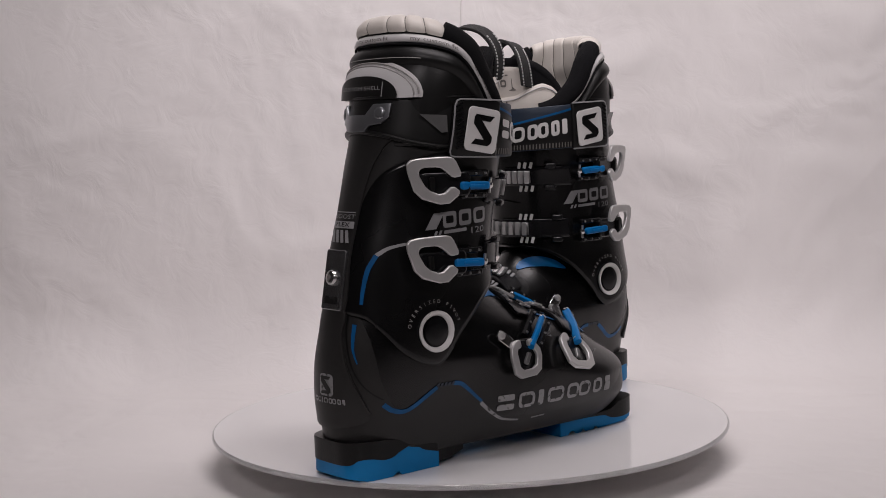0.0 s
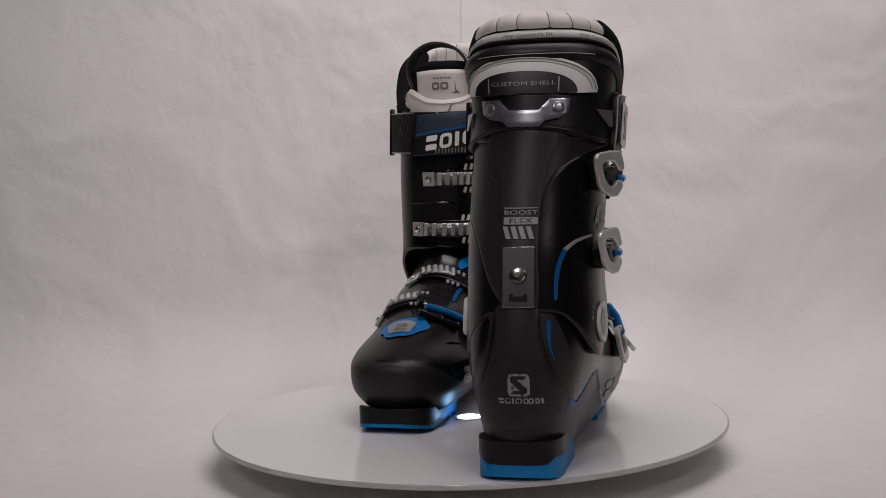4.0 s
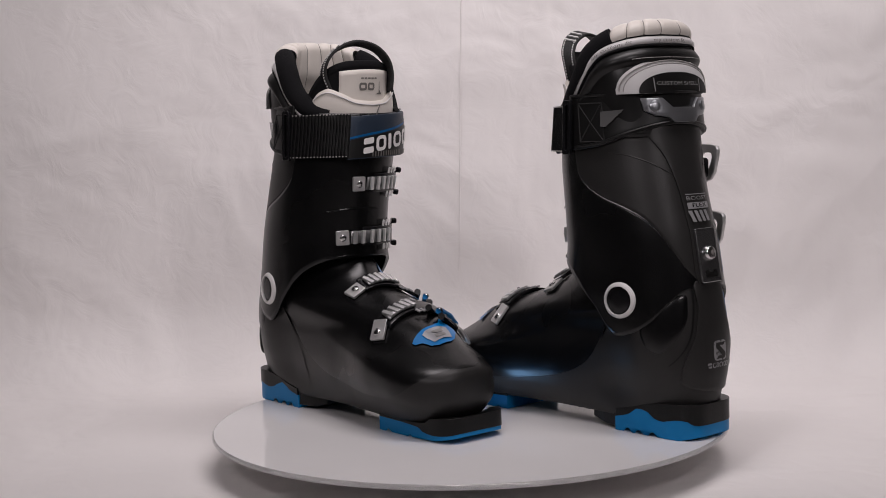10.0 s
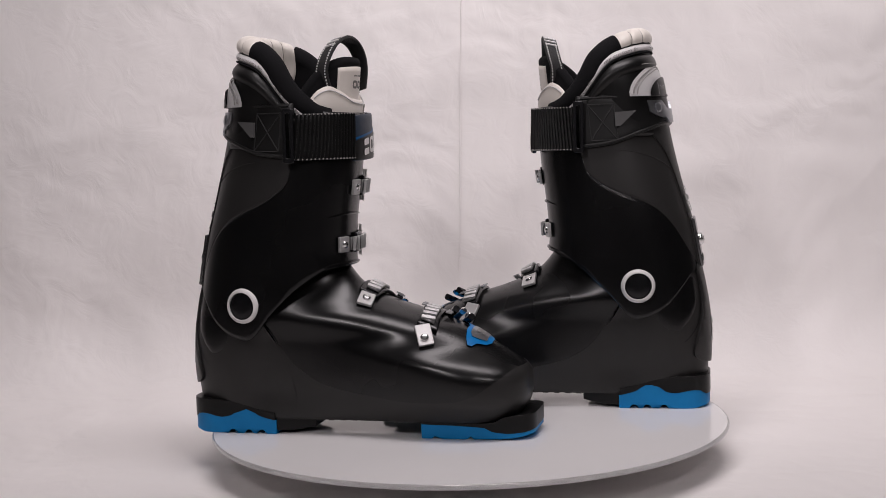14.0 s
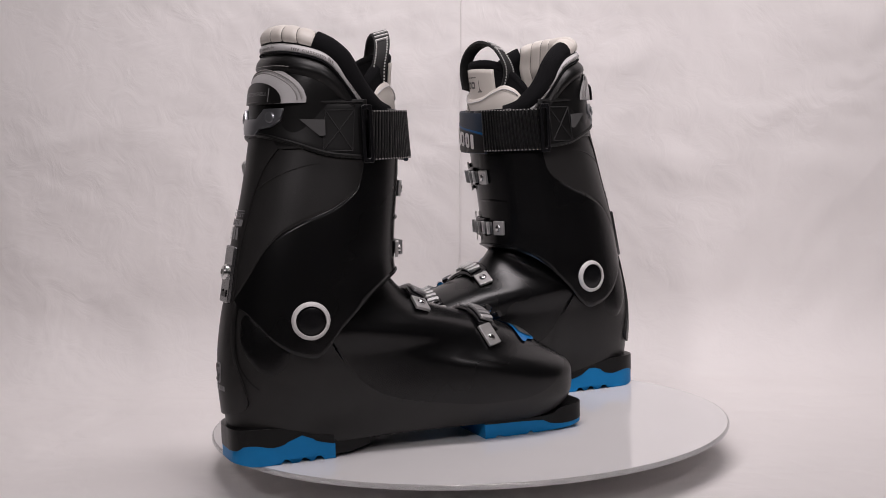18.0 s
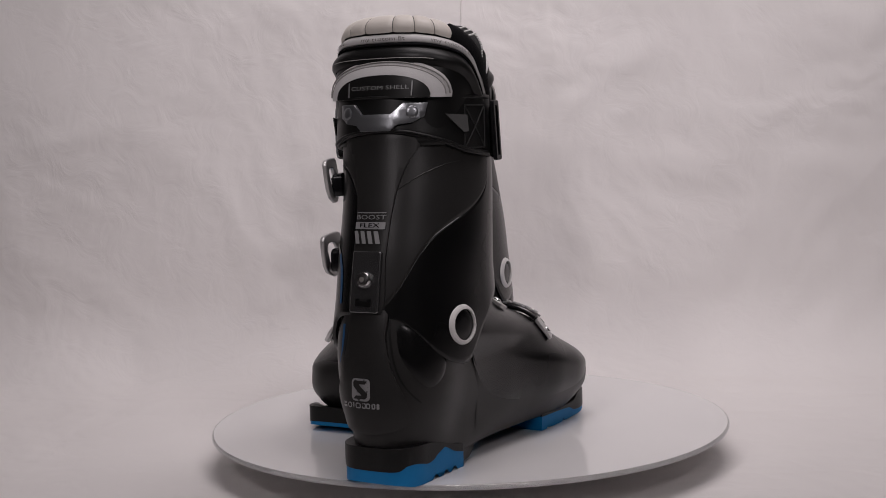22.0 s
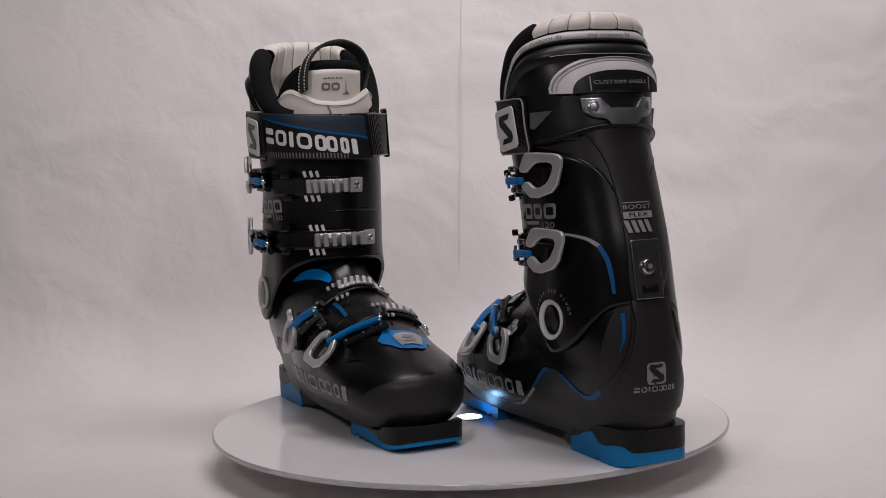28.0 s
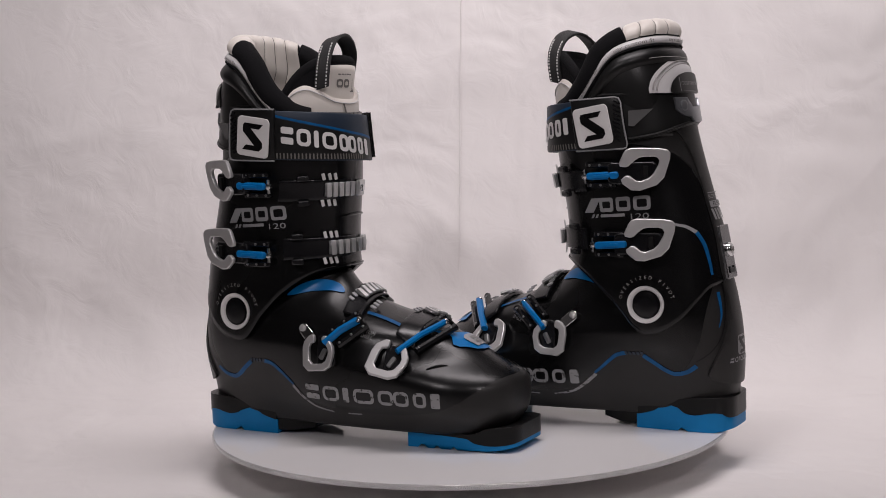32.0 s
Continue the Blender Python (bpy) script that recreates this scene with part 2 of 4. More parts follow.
def cloth_point(i, j):
    """i across, j from the front of the table to the top of the wall."""
    x = -1.5 + 3.0 * i
    flat, arc, wall = WALL_Y - BEND + 1.9, BEND * math.pi / 2, 1.55
    s = j * (flat + arc + wall)
    if s < flat:
        y, z, n = -1.9 + s, FLOOR, Vector((0, 0, 1))
    elif s < flat + arc:
        a = (s - flat) / BEND
        y, z, n = WALL_Y - BEND + BEND * math.sin(a), FLOOR + BEND * (1 - math.cos(a)), Vector((0, -math.sin(a), math.cos(a)))
    else:
        y, z, n = WALL_Y, FLOOR + BEND + s - flat - arc, Vector((0, -1, 0))
    p = Vector((x, y, z))
    q = Vector((x * 2.2, y * 2.2, z * 2.2))
    near = 0.15 if s < flat - 0.1 else 1.0
    w = 0.0085 * near * noise.noise(q + Vector((3.1, 0, 0))) + 0.0020 * near * noise.noise(q * 3.1)
    fold = noise.noise(Vector((x * 3.0 + z * 2.0, 7.3, z * 4.0 - x * 1.5)))
    w += 0.0028 * near * max(0.0, 1 - abs(fold) * 9)
    return p + n * w


bm = grid(cloth_point, 220, 260)
backdrop = tagged(new("backdrop", mesh_of("backdrop", bm, M_CLOTH)), "white cloth sweep hanging behind and under the turntable", "backdrop", kind="structure")
backdrop.data.shade_smooth()


def seam_line(name, pts, r, mat):
    return part(name, tube(pts, r, 6), mat, backdrop)


seam_line("crease", [(0.012 - 0.019 * k / 12, WALL_Y - 0.0012 - 0.002 * abs(math.sin(k)), 0.62 - 0.53 * k / 12) for k in range(13)], 0.0006, M_CLOTH)
seam_line("crease", [(0.004 - 0.001 * k, -0.12 + 0.03 * k, FLOOR + 0.0008) for k in range(8)], 0.0012, M_CLOTH)


def plain_wall(name, cx, cy, cz, sx, sy, sz, label):
    return tagged(new(name, mesh_of(name, box(cx, cy, cz, sx, sy, sz), M_WALL, smooth=False)), label, "wall", kind="structure")


# Unseen walls, floor and ceiling, added dark so the boots mirror little light.
plain_wall("wall_west", -1.55, -0.82, 0.7, 0.04, 2.6, 1.7, "unseen plain dark side wall, added to close the room")
plain_wall("wall_east", 1.55, -0.82, 0.7, 0.04, 2.6, 1.7, "unseen plain dark side wall, added to close the room")
plain_wall("wall_south", 0.0, -2.1, 0.7, 3.2, 0.04, 1.7, "unseen plain dark wall added behind the camera")
plain_wall("wall_north", 0.0, 0.48, 0.7, 3.2, 0.04, 1.7, "unseen plain dark wall added behind the cloth")
tagged(new("floor", mesh_of("floor", box(0, -0.8, FLOOR - 0.04, 3.2, 2.7, 0.04), M_WALL, smooth=False)), "unseen plain dark floor added under the cloth", "floor", kind="structure")
tagged(new("ceiling", mesh_of("ceiling", box(0, -0.7, 1.58, 3.2, 2.9, 0.04), M_WALL, smooth=False)), "unseen plain dark ceiling, added to close the room", "ceiling", kind="structure")

# ---------------------------------------------------------------- turntable
turntable = thing("turntable", "round milky white acrylic turntable disc on a low base", "turntable")


def lathe(profile, n=96):
    k = len(profile) - 1
    return grid(lambda i, j: (profile[round(j * k)][0] * math.cos(2 * math.pi * i), profile[round(j * k)][0] * math.sin(2 * math.pi * i), profile[round(j * k)][1]), n, k, closed=True, cap0=True, cap1=True)


T = 0.0044


def ring(profile, n=160):
    """A closed ring from a closed profile of (radius, height)."""
    k = len(profile)
    return grid(lambda i, j: (profile[round(j * k) % k][0] * math.cos(2 * math.pi * i), profile[round(j * k) % k][0] * math.sin(2 * math.pi * i), profile[round(j * k) % k][1]), n, k, closed=True)


part("disc", lathe([(DISC_R - 0.0016, -T), (DISC_R - 0.0016, 0.0)], 160), M_DISC, turntable, "milky white glossy disc", sharp=60)
part("edge_band", ring([(DISC_R - 0.0017, -T), (DISC_R - 0.0006, -T + 0.0006), (DISC_R, -T + 0.0018), (DISC_R, -0.0014), (DISC_R - 0.0005, -0.0004), (DISC_R - 0.0017, 0.00005)]), M_CLEAR, turntable, "clear polished disc edge", sharp=60)
part("hub", lathe([(0.028, -T - 0.0005), (0.028, -T - 0.006), (0.024, -T - 0.008)], 64), M_RIM, turntable)
motor = thing("motor_pedestal", "low white round motor pedestal under the disc", "pedestal")
part("housing", lathe([(0.045, FLOOR + 0.001), (0.045, -0.020), (0.042, -0.016), (0.03, -0.0145), (0.02, -0.0142)], 64), M_RIM, motor)
lamp = thing("led_lamp", "small glowing blue-white light in the middle of the disc", "lamp")
part("bezel", lathe([(0.0125, 0.0004), (0.0125, 0.0008), (0.0116, 0.0011), (0.0112, 0.0007)], 40), M_RIM, lamp)
part("lens", lathe([(0.0110, 0.0006), (0.0110, 0.0012), (0.0075, 0.0016), (0.0020, 0.0017)], 40), M_LED, lamp, "glowing blue-white lens")

# ---------------------------------------------------------------- the ski boot: outer forms, in mm, y to the outer side
SH_BACK = smooth_table([(8, -154), (20, -160), (30, -162), (60, -164), (83, -163), (112, -159), (130, -155), (152, -146)])
SH_FRONT = smooth_table([(8, 112), (14, 124), (22, 134), (31, 139), (45, 141), (54, 140.5), (59, 138), (63, 133), (67, 127), (72, 119), (77, 111), (84, 100), (90, 89), (97, 73), (105, 50), (112, 27), (120, 7), (130, -9), (140, -18), (152, -26)])
SH_FORE = smooth_table([(-90, 46), (-40, 47.5), (0, 50), (30, 52.5), (60, 54.5), (85, 54.3), (115, 51), (142, 45)])
SH_FOREZ = smooth_table([(8, 0.58), (14, 0.66), (23, 0.78), (35, 0.92), (46, 0.985), (58, 1.0), (90, 0.99), (152, 0.97)])
SH_REAR = smooth_table([(8, 30), (20, 32), (40, 36), (60, 42), (80, 46), (100, 47), (115, 46), (130, 43), (152, 40)])
SH_REARC = smooth_table([(8, 0), (40, 0.2), (80, 3.0), (110, 4.4), (152, 5)])
SH_TIPN = smooth_table([(8, 2.6), (50, 2.8), (60, 2.4), (80, 2.08), (152, 2.0)])
SH_TIPL = smooth_table([(8, 52), (50, 50), (60, 60), (75, 90), (90, 112), (120, 100), (152, 74)])
CU_BACK = smooth_table([(70, -163), (100, -161.5), (126, -157.5), (165, -150.5), (197, -142), (230, -134), (259, -128), (292, -123)])
CU_FRONT = smooth_table([(70, -10), (120, -12), (140, -15), (158, -17), (183, -15.5), (205, -13), (230, -10), (292, -7)])
CU_HALF = smooth_table([(70, 52), (95, 53.6), (113, 53.6), (142, 52.5), (170, 52.6), (207, 52.8), (240, 54), (262, 55), (292, 55)])
CU_MID = smooth_table([(70, 4.5), (113, 4.8), (142, 4.6), (170, 4.8), (207, 6), (240, 9), (262, 11), (292, 12)])
CU_LOW = smooth_table([(0, 127), (0.05, 124), (0.12, 113), (0.22, 97), (0.32, 88), (0.41, 85), (0.48, 92), (0.54, 104), (0.61, 115), (0.70, 127), (0.82, 138), (0.94, 145), (1.0, 146)])
LI_BACK = smooth_table([(230, -128), (289, -122), (305, -119), (318, -114), (330, -113), (345, -112), (356, -110)])
LI_FRONT = smooth_table([(230, -12), (300, -8), (356, -6)])
LI_HALF = smooth_table([(230, 50), (270, 54), (300, 57.5), (318, 56.5), (333, 51.5), (345, 48), (356, 45)])
LI_MID = smooth_table([(230, 11), (300, 13), (325, 13), (356, 11)])
LI_TOP = smooth_table([(0, 342), (0.06, 341), (0.15, 338.5), (0.28, 333.5), (0.40, 324.5), (0.50, 312), (0.62, 296), (0.78, 282), (1.0, 276)])


def blend(a, b, t):
    t = min(max(t, 0), 1)
    t = t * t * (3 - 2 * t)
    return a + (b - a) * t


def along(u):
    """u 0..1 goes round an outline from the heel along the outer side to the front and back along the inner side."""
    if u <= 0.5:
        return (1 - math.cos(2 * math.pi * u)) / 2, 1
    return (1 - math.cos(2 * math.pi * (1 - u))) / 2, -1


def rounding(d, length, n):
    d = d / length
    return 1.0 if d >= 1 else max(0.0, 1 - (1 - d) ** n) ** (1 / n)


def shell_point(u, z, out=0.0):
    s, sign = along(u)
    xb, xf = SH_BACK(z) - out, SH_FRONT(z) + out
    x = xb + (xf - xb) * s
    k = (x + 95) / 85
    half = blend(SH_REAR(z), SH_FORE(x) * SH_FOREZ(z), k) + out
    bulge = blend(0.0, 1.0, (x + 125) / 45) * blend(1.0, 0.0, (x + 10) / 70) * blend(0.0, 1.0, (z - 14) / 26) * blend(1.0, 0.0, (z - 82) / 22)
    mid = blend(SH_REARC(z), 4.2 - max(0.0, x - 20) * 0.052, k) + 4.0 * bulge
    n = SH_TIPN(z) * (1.0 if sign > 0 else 1 - 0.10 * blend(0.0, 1.0, (z - 62) / 18))
    half *= rounding(x - xb, 62, 2.3) * rounding(xf - x, SH_TIPL(z) * (1 + (0.70 if sign > 0 else 0.45) * blend(0.0, 1.0, (z - 30) / 20) * blend(1.0, 0.3, (z - 70) / 25)), n)
    return Vector((x, mid + sign * half, z)) / 1000


def cuff_point(u, z, out=0.0):
    s, sign = along(u)
    xb, xf = CU_BACK(z) - out, CU_FRONT(z) + out
    x = xb + (xf - xb) * s
    half = (CU_HALF(z) + out) * (rounding(x - xb, 66, 2.25) if sign > 0 else rounding(x - xb, 76, 2.14)) * rounding(xf - x, 58, 2.25)
    return Vector((x, CU_MID(z) + sign * half, z)) / 1000


def flare(u, z):
    """How far the power strap stands off towards its lower edge at the front."""
    return 3.0 * (280 - z) / 41 * max(0.0, 1 - (abs(u - 0.5) / 0.2) ** 2)


def strap_point(u, z, out=0.0):
    p = cuff_point(u, z, out + flare(u, z))
    k = (CU_FRONT(z) + out - p.x * 1000) / 45
    if p.y * 1000 < CU_MID(z) and 0 < k < 1:
        p.y += 0.0055 * math.sin(math.pi * k)
    return p


def liner_point(u, z, out=0.0):
    s, sign = along(u)
    xb, xf = LI_BACK(z) - out, LI_FRONT(z) + out
    x = xb + (xf - xb) * s
    half = (LI_HALF(z) + out) * rounding(x - xb, 50, 2.5) * rounding(xf - x, 60, 2.2)
    return Vector((x, LI_MID(z) + sign * half, z)) / 1000


def shell_levels(n):
    zs = np.linspace(13, 152, 400)
    xs = np.array([SH_FRONT(z) for z in zs])
    arc = np.concatenate([[0], np.cumsum(np.hypot(np.diff(zs), np.diff(xs)))])
    return np.interp(np.linspace(0, arc[-1], n + 1), arc, zs)


SHELL_Z = shell_levels(64)
# height up to which the lower shell is charcoal, by x, on the outer and the inner side
SPLIT_OUT = smooth_table([(-165, 150), (-154, 146), (-148, 112), (-141, 76), (-121, 51), (-112, 54), (-97, 65), (-80, 67.5), (-64, 59.5), (-50, 48), (-29, 34), (0, 31), (40, 29), (80, 33), (104, 42), (122, 54), (136, 61), (142, 61)])
SPLIT_IN = smooth_table([(-165, 158), (-125, 141), (-105, 125), (-90, 107), (-80, 92), (-72, 79), (-63, 66), (-51, 55), (-29, 44.5), (8, 37), (45, 33), (77, 34), (99, 40), (118, 52), (134, 61), (142, 61)])
CUFF_OUT = smooth_table([(-165, 110), (-153, 148), (-147, 178), (-140, 204), (-134, 221), (-127, 232), (-116, 239), (-95, 244), (0, 250)])
CUFF_IN = smooth_table([(-165, 110), (-150, 140), (-131, 173), (-120, 184), (-104, 193), (-82, 202), (-67, 211), (-58, 220), (-53, 238), (-48, 284), (0, 290)])


def shell_split(u):
    """Where the charcoal ends on this line of the shell, as a place in SHELL_Z."""
    s, sign = along(u)
    low, high = 0.0, 64.0
    for _ in range(24):
        w = (low + high) / 2
        z = float(np.interp(w, range(65), SHELL_Z))
        x = SH_BACK(z) + (SH_FRONT(z) - SH_BACK(z)) * s
        if z < (SPLIT_OUT if sign > 0 else SPLIT_IN)(x):
            low = w
        else:
            high = w
    return w


def shell_mesh(lo=None):
    """The whole lower shell, its charcoal lower part (True) or its black upper part (False)."""
    nu = 320
    ws = [shell_split(i / nu) for i in range(nu)]

    def f(i, j):
        k = round(i * nu) % nu
        w = 64 * j if lo is None else ws[k] * j if lo else ws[k] + (64 - ws[k]) * j
        return shell_point(i, float(np.interp(w, range(65), SHELL_Z)))
    bm = grid(f, nu, 64 if lo is None else 40, closed=True, cap0=lo is not False, cap1=lo is not True)
    if lo is not None:
        bmesh.ops.remove_doubles(bm, verts=bm.verts, dist=0.00003)
    return bm


def cuff_split(u):
    s, sign = along(u)
    z = 180.0
    for _ in range(12):
        x = CU_BACK(z) + (CU_FRONT(z) - CU_BACK(z)) * s
        z = 0.5 * z + 0.5 * (CUFF_OUT if sign > 0 else CUFF_IN)(x)
    return z


def cuff_mesh(lo=None):
    nu = 144

    def f(i, j):
        s, _ = along(i)
        a, b = CU_LOW(s), 287 - 9 * s
        m = min(max(cuff_split(i), a), b)
        if lo is True:
            b = m
        elif lo is False:
            a = m
        return cuff_point(i, a + (b - a) * j)
    bm = grid(f, nu, 44 if lo is None else 30, closed=True)
    if lo is not None:
        bmesh.ops.remove_doubles(bm, verts=bm.verts, dist=0.00003)
    return bm


# the two forms on which prints and fittings lie
_a, _b = shell_mesh(), cuff_mesh()
_a = join(_a, _b)
_a.normal_update()
BODY = BVHTree.FromBMesh(_a)
_c = shell_mesh()
_c.normal_update()
SHELL = BVHTree.FromBMesh(_c)
_c.verts.ensure_lookup_table()
_c.faces.ensure_lookup_table()


def shell_normal(side):
    """The smooth normal of the whole shell at a point, for its two mirrored halves."""
    def f(co):
        p = Vector((co.x, co.y * side, co.z))
        q, n, k, _ = SHELL.find_nearest(p)
        total = Vector((0, 0, 0))
        for v in _c.faces[k].verts:
            total += v.normal / ((v.co - p).length + 1e-5)
        if total.dot(p - Vector((p.x * 0.6 - 0.03, 0.005, 0.05))) < 0:
            total = -total
        total.normalize()
        return (total.x, total.y * side, total.z)
    return f


WAYS = {"outer": (Vector((0, -1, 0)), lambda u, v: Vector((u, 0.3, v))), "inner": (Vector((0, 1, 0)), lambda u, v: Vector((u, -0.3, v))),
        "rear": (Vector((1, 0, 0)), lambda u, v: Vector((-0.4, u, v))), "front": (Vector((-1, 0, 0)), lambda u, v: Vector((0.4, u, v))),
        "top": (Vector((0, 0, -1)), lambda u, v: Vector((u, v, 0.4)))}


def on_body(u, v, way, off, tree=None):
    d, start = WAYS[way]
    tree = tree or BODY
    p, n, _, _ = tree.ray_cast(start(u, v), d)
    if p is None:
        p, n, _, _ = tree.find_nearest(start(u, v) + d * 0.25)
    if n.dot(d) > 0:
        n = -n
    return p + n * off


def laid(bm, way, off=0.0004, tree=None, du=0.0, dv=0.0, turn=0.0, flip=1):
    """Lays a flat shape on the boot: moved by du, dv, turned, and mirrored by flip."""
    c, s = math.cos(radians(turn)), math.sin(radians(turn))
    for vert in bm.verts:
        u, v = vert.co.x * flip, vert.co.y
        vert.co = on_body(c * u - s * v + du, s * u + c * v + dv, way, off, tree)
    return bm


def mm(*pts):
    return [(a / 1000, b / 1000) for a, b in pts]


def spline(pts, n=8, closed=True):
    """A smooth line through points."""
    out, k = [], len(pts)
    for i in range(k if closed else k - 1):
        p = [Vector(pts[(i + d) % k] if closed else pts[min(max(i + d, 0), k - 1)]) for d in (-1, 0, 1, 2)]
        for s in range(n):
            t = s / n
            out.append(tuple(0.5 * (2 * p[1] + (p[2] - p[0]) * t + (2 * p[0] - 5 * p[1] + 4 * p[2] - p[3]) * t * t + (3 * p[1] - p[0] - 3 * p[2] + p[3]) * t ** 3)))
    if not closed:
        out.append(tuple(pts[-1]))
    return out


def ribbon(pts, w0, w1=None, n=8):
    """A line of some width as a polygon, tapering at its ends."""
    line = [Vector(p) for p in spline(pts, n, closed=False)]
    left, right = [], []
    for i, p in enumerate(line):
        d = (line[min(i + 1, len(line) - 1)] - line[max(i - 1, 0)]).normalized()
        t = i / (len(line) - 1)
        w = (w0 if w1 is None else w0 + (w1 - w0) * t) / 2
        o = Vector((-d.y, d.x)) * w
        left.append(tuple(p + o)), right.append(tuple(p - o))
    return left, right


def ribbon_shape(pts, w0, w1=None, cell=0.006):
    left, right = ribbon(pts, w0, w1)
    bm = bmesh.new()
    a = [bm.verts.new((*p, 0)) for p in left]
    b = [bm.verts.new((*p, 0)) for p in right]
    for i in range(len(a) - 1):
        bm.faces.new((a[i], a[i + 1], b[i + 1], b[i]))
    return bm


def u_of(fn_back, fn_front, x, z, sign):
    """The place on an outline at height z where it has this x, on the outer (1) or inner (-1) side."""
    s = min(max((x - fn_back(z)) / (fn_front(z) - fn_back(z)), 0), 1)
    u = math.acos(1 - 2 * s) / (2 * math.pi)
    return u if sign > 0 else 1 - u


def cuff_u(x, z, sign):
    return u_of(CU_BACK, CU_FRONT, x, z, sign)


def cuff_front_u(y, z):
    """The place on the front of the cuff at this y."""
    us = np.linspace(0.36, 0.64, 120)
    ys = [cuff_point(u, z).y * 1000 for u in us]
    return float(np.interp(-y, [-v for v in ys], us))


def cuff_frame(u, z, out):
    """A frame on the cuff: x along the outline towards the inner side, y up, z outwards."""
    p = cuff_point(u, z, out)
    t = (cuff_point(u + 0.003, z, out) - cuff_point(u - 0.003, z, out)).normalized()
    w = (cuff_point(u, z + 2, out) - cuff_point(u, z - 2, out)).normalized()
    n = t.cross(w).normalized()
    w = n.cross(t)
    if n.dot(p - Vector((-0.075, 0.01, p.z))) < 0:
        n = -n
    return Matrix.Translation(p) @ Matrix((t, w, n)).transposed().to_4x4()


def body_frame(u, v, way, off, turn=0.0, tree=None):
    """A frame on the boot at u, v seen that way: x along u, y along v, z outwards."""
    e = 0.002
    p = on_body(u, v, way, off, tree)
    a = on_body(u + e, v, way, off, tree) - on_body(u - e, v, way, off, tree)
    b = on_body(u, v + e, way, off, tree) - on_body(u, v - e, way, off, tree)
    a.normalize()
    n = a.cross(b).normalized()
    b = (b - a * b.dot(a)).normalized()
    if n.dot(WAYS[way][0]) > 0:
        n = -n
    return Matrix.Translation(p) @ Matrix((a, b, n)).transposed().to_4x4() @ pose(0, 0, 0, 0, 0, turn)


def placed(bm, m):
    bmesh.ops.transform(bm, matrix=m, verts=bm.verts)
    return bm


def slab(w, h, t, r=0.002, cx=0.0, cy=0.0, z=0.0, skew=0.0):
    """A rounded plate lying in x, y, from z up by t."""
    return prism(round_rect(w, h, min(r, w / 2.01, h / 2.01), 4, cx, cy, skew), lambda u, v, k: Vector((u, v, k)), z, z + t)


def softened(poly):
    """The outline with its corners cut."""
    for _ in range(1):
        out = []
        for i, (a, b) in enumerate(poly):
            c, d = poly[(i + 1) % len(poly)]
            out += [(a * 0.8 + c * 0.2, b * 0.8 + d * 0.2), (a * 0.2 + c * 0.8, b * 0.2 + d * 0.8)]
        poly = out
    return poly


def plate(poly, t, z=0.0):
    return prism(poly, lambda u, v, k: Vector((u, v, k)), z, z + t)


def frame_plate(outer, inner, t, z=0.0):
    """A plate with a hole; outer and inner have as many points."""
    bm = bmesh.new()
    rows = [[bm.verts.new((u, v, h)) for u, v in line] for line, h in ((outer, z), (outer, z + t), (inner, z + t), (inner, z))]
    n = len(outer)
    for k in range(4):
        a, b = rows[k], rows[(k + 1) % 4]
        for i in range(n):
            bm.faces.new((a[i], a[(i + 1) % n], b[(i + 1) % n], b[i]))
    return bm


def stud(r, h, z=0.0, n=16):
    """A domed rivet head."""
    prof = [(r, z), (r, z + h * 0.45), (r * 0.82, z + h * 0.85), (r * 0.45, z + h)]
    k = len(prof) - 1
    return grid(lambda i, j: Vector((prof[round(j * k)][0] * math.cos(2 * math.pi * i), prof[round(j * k)][0] * math.sin(2 * math.pi * i), prof[round(j * k)][1])), n, k, closed=True, cap0=True, cap1=True)


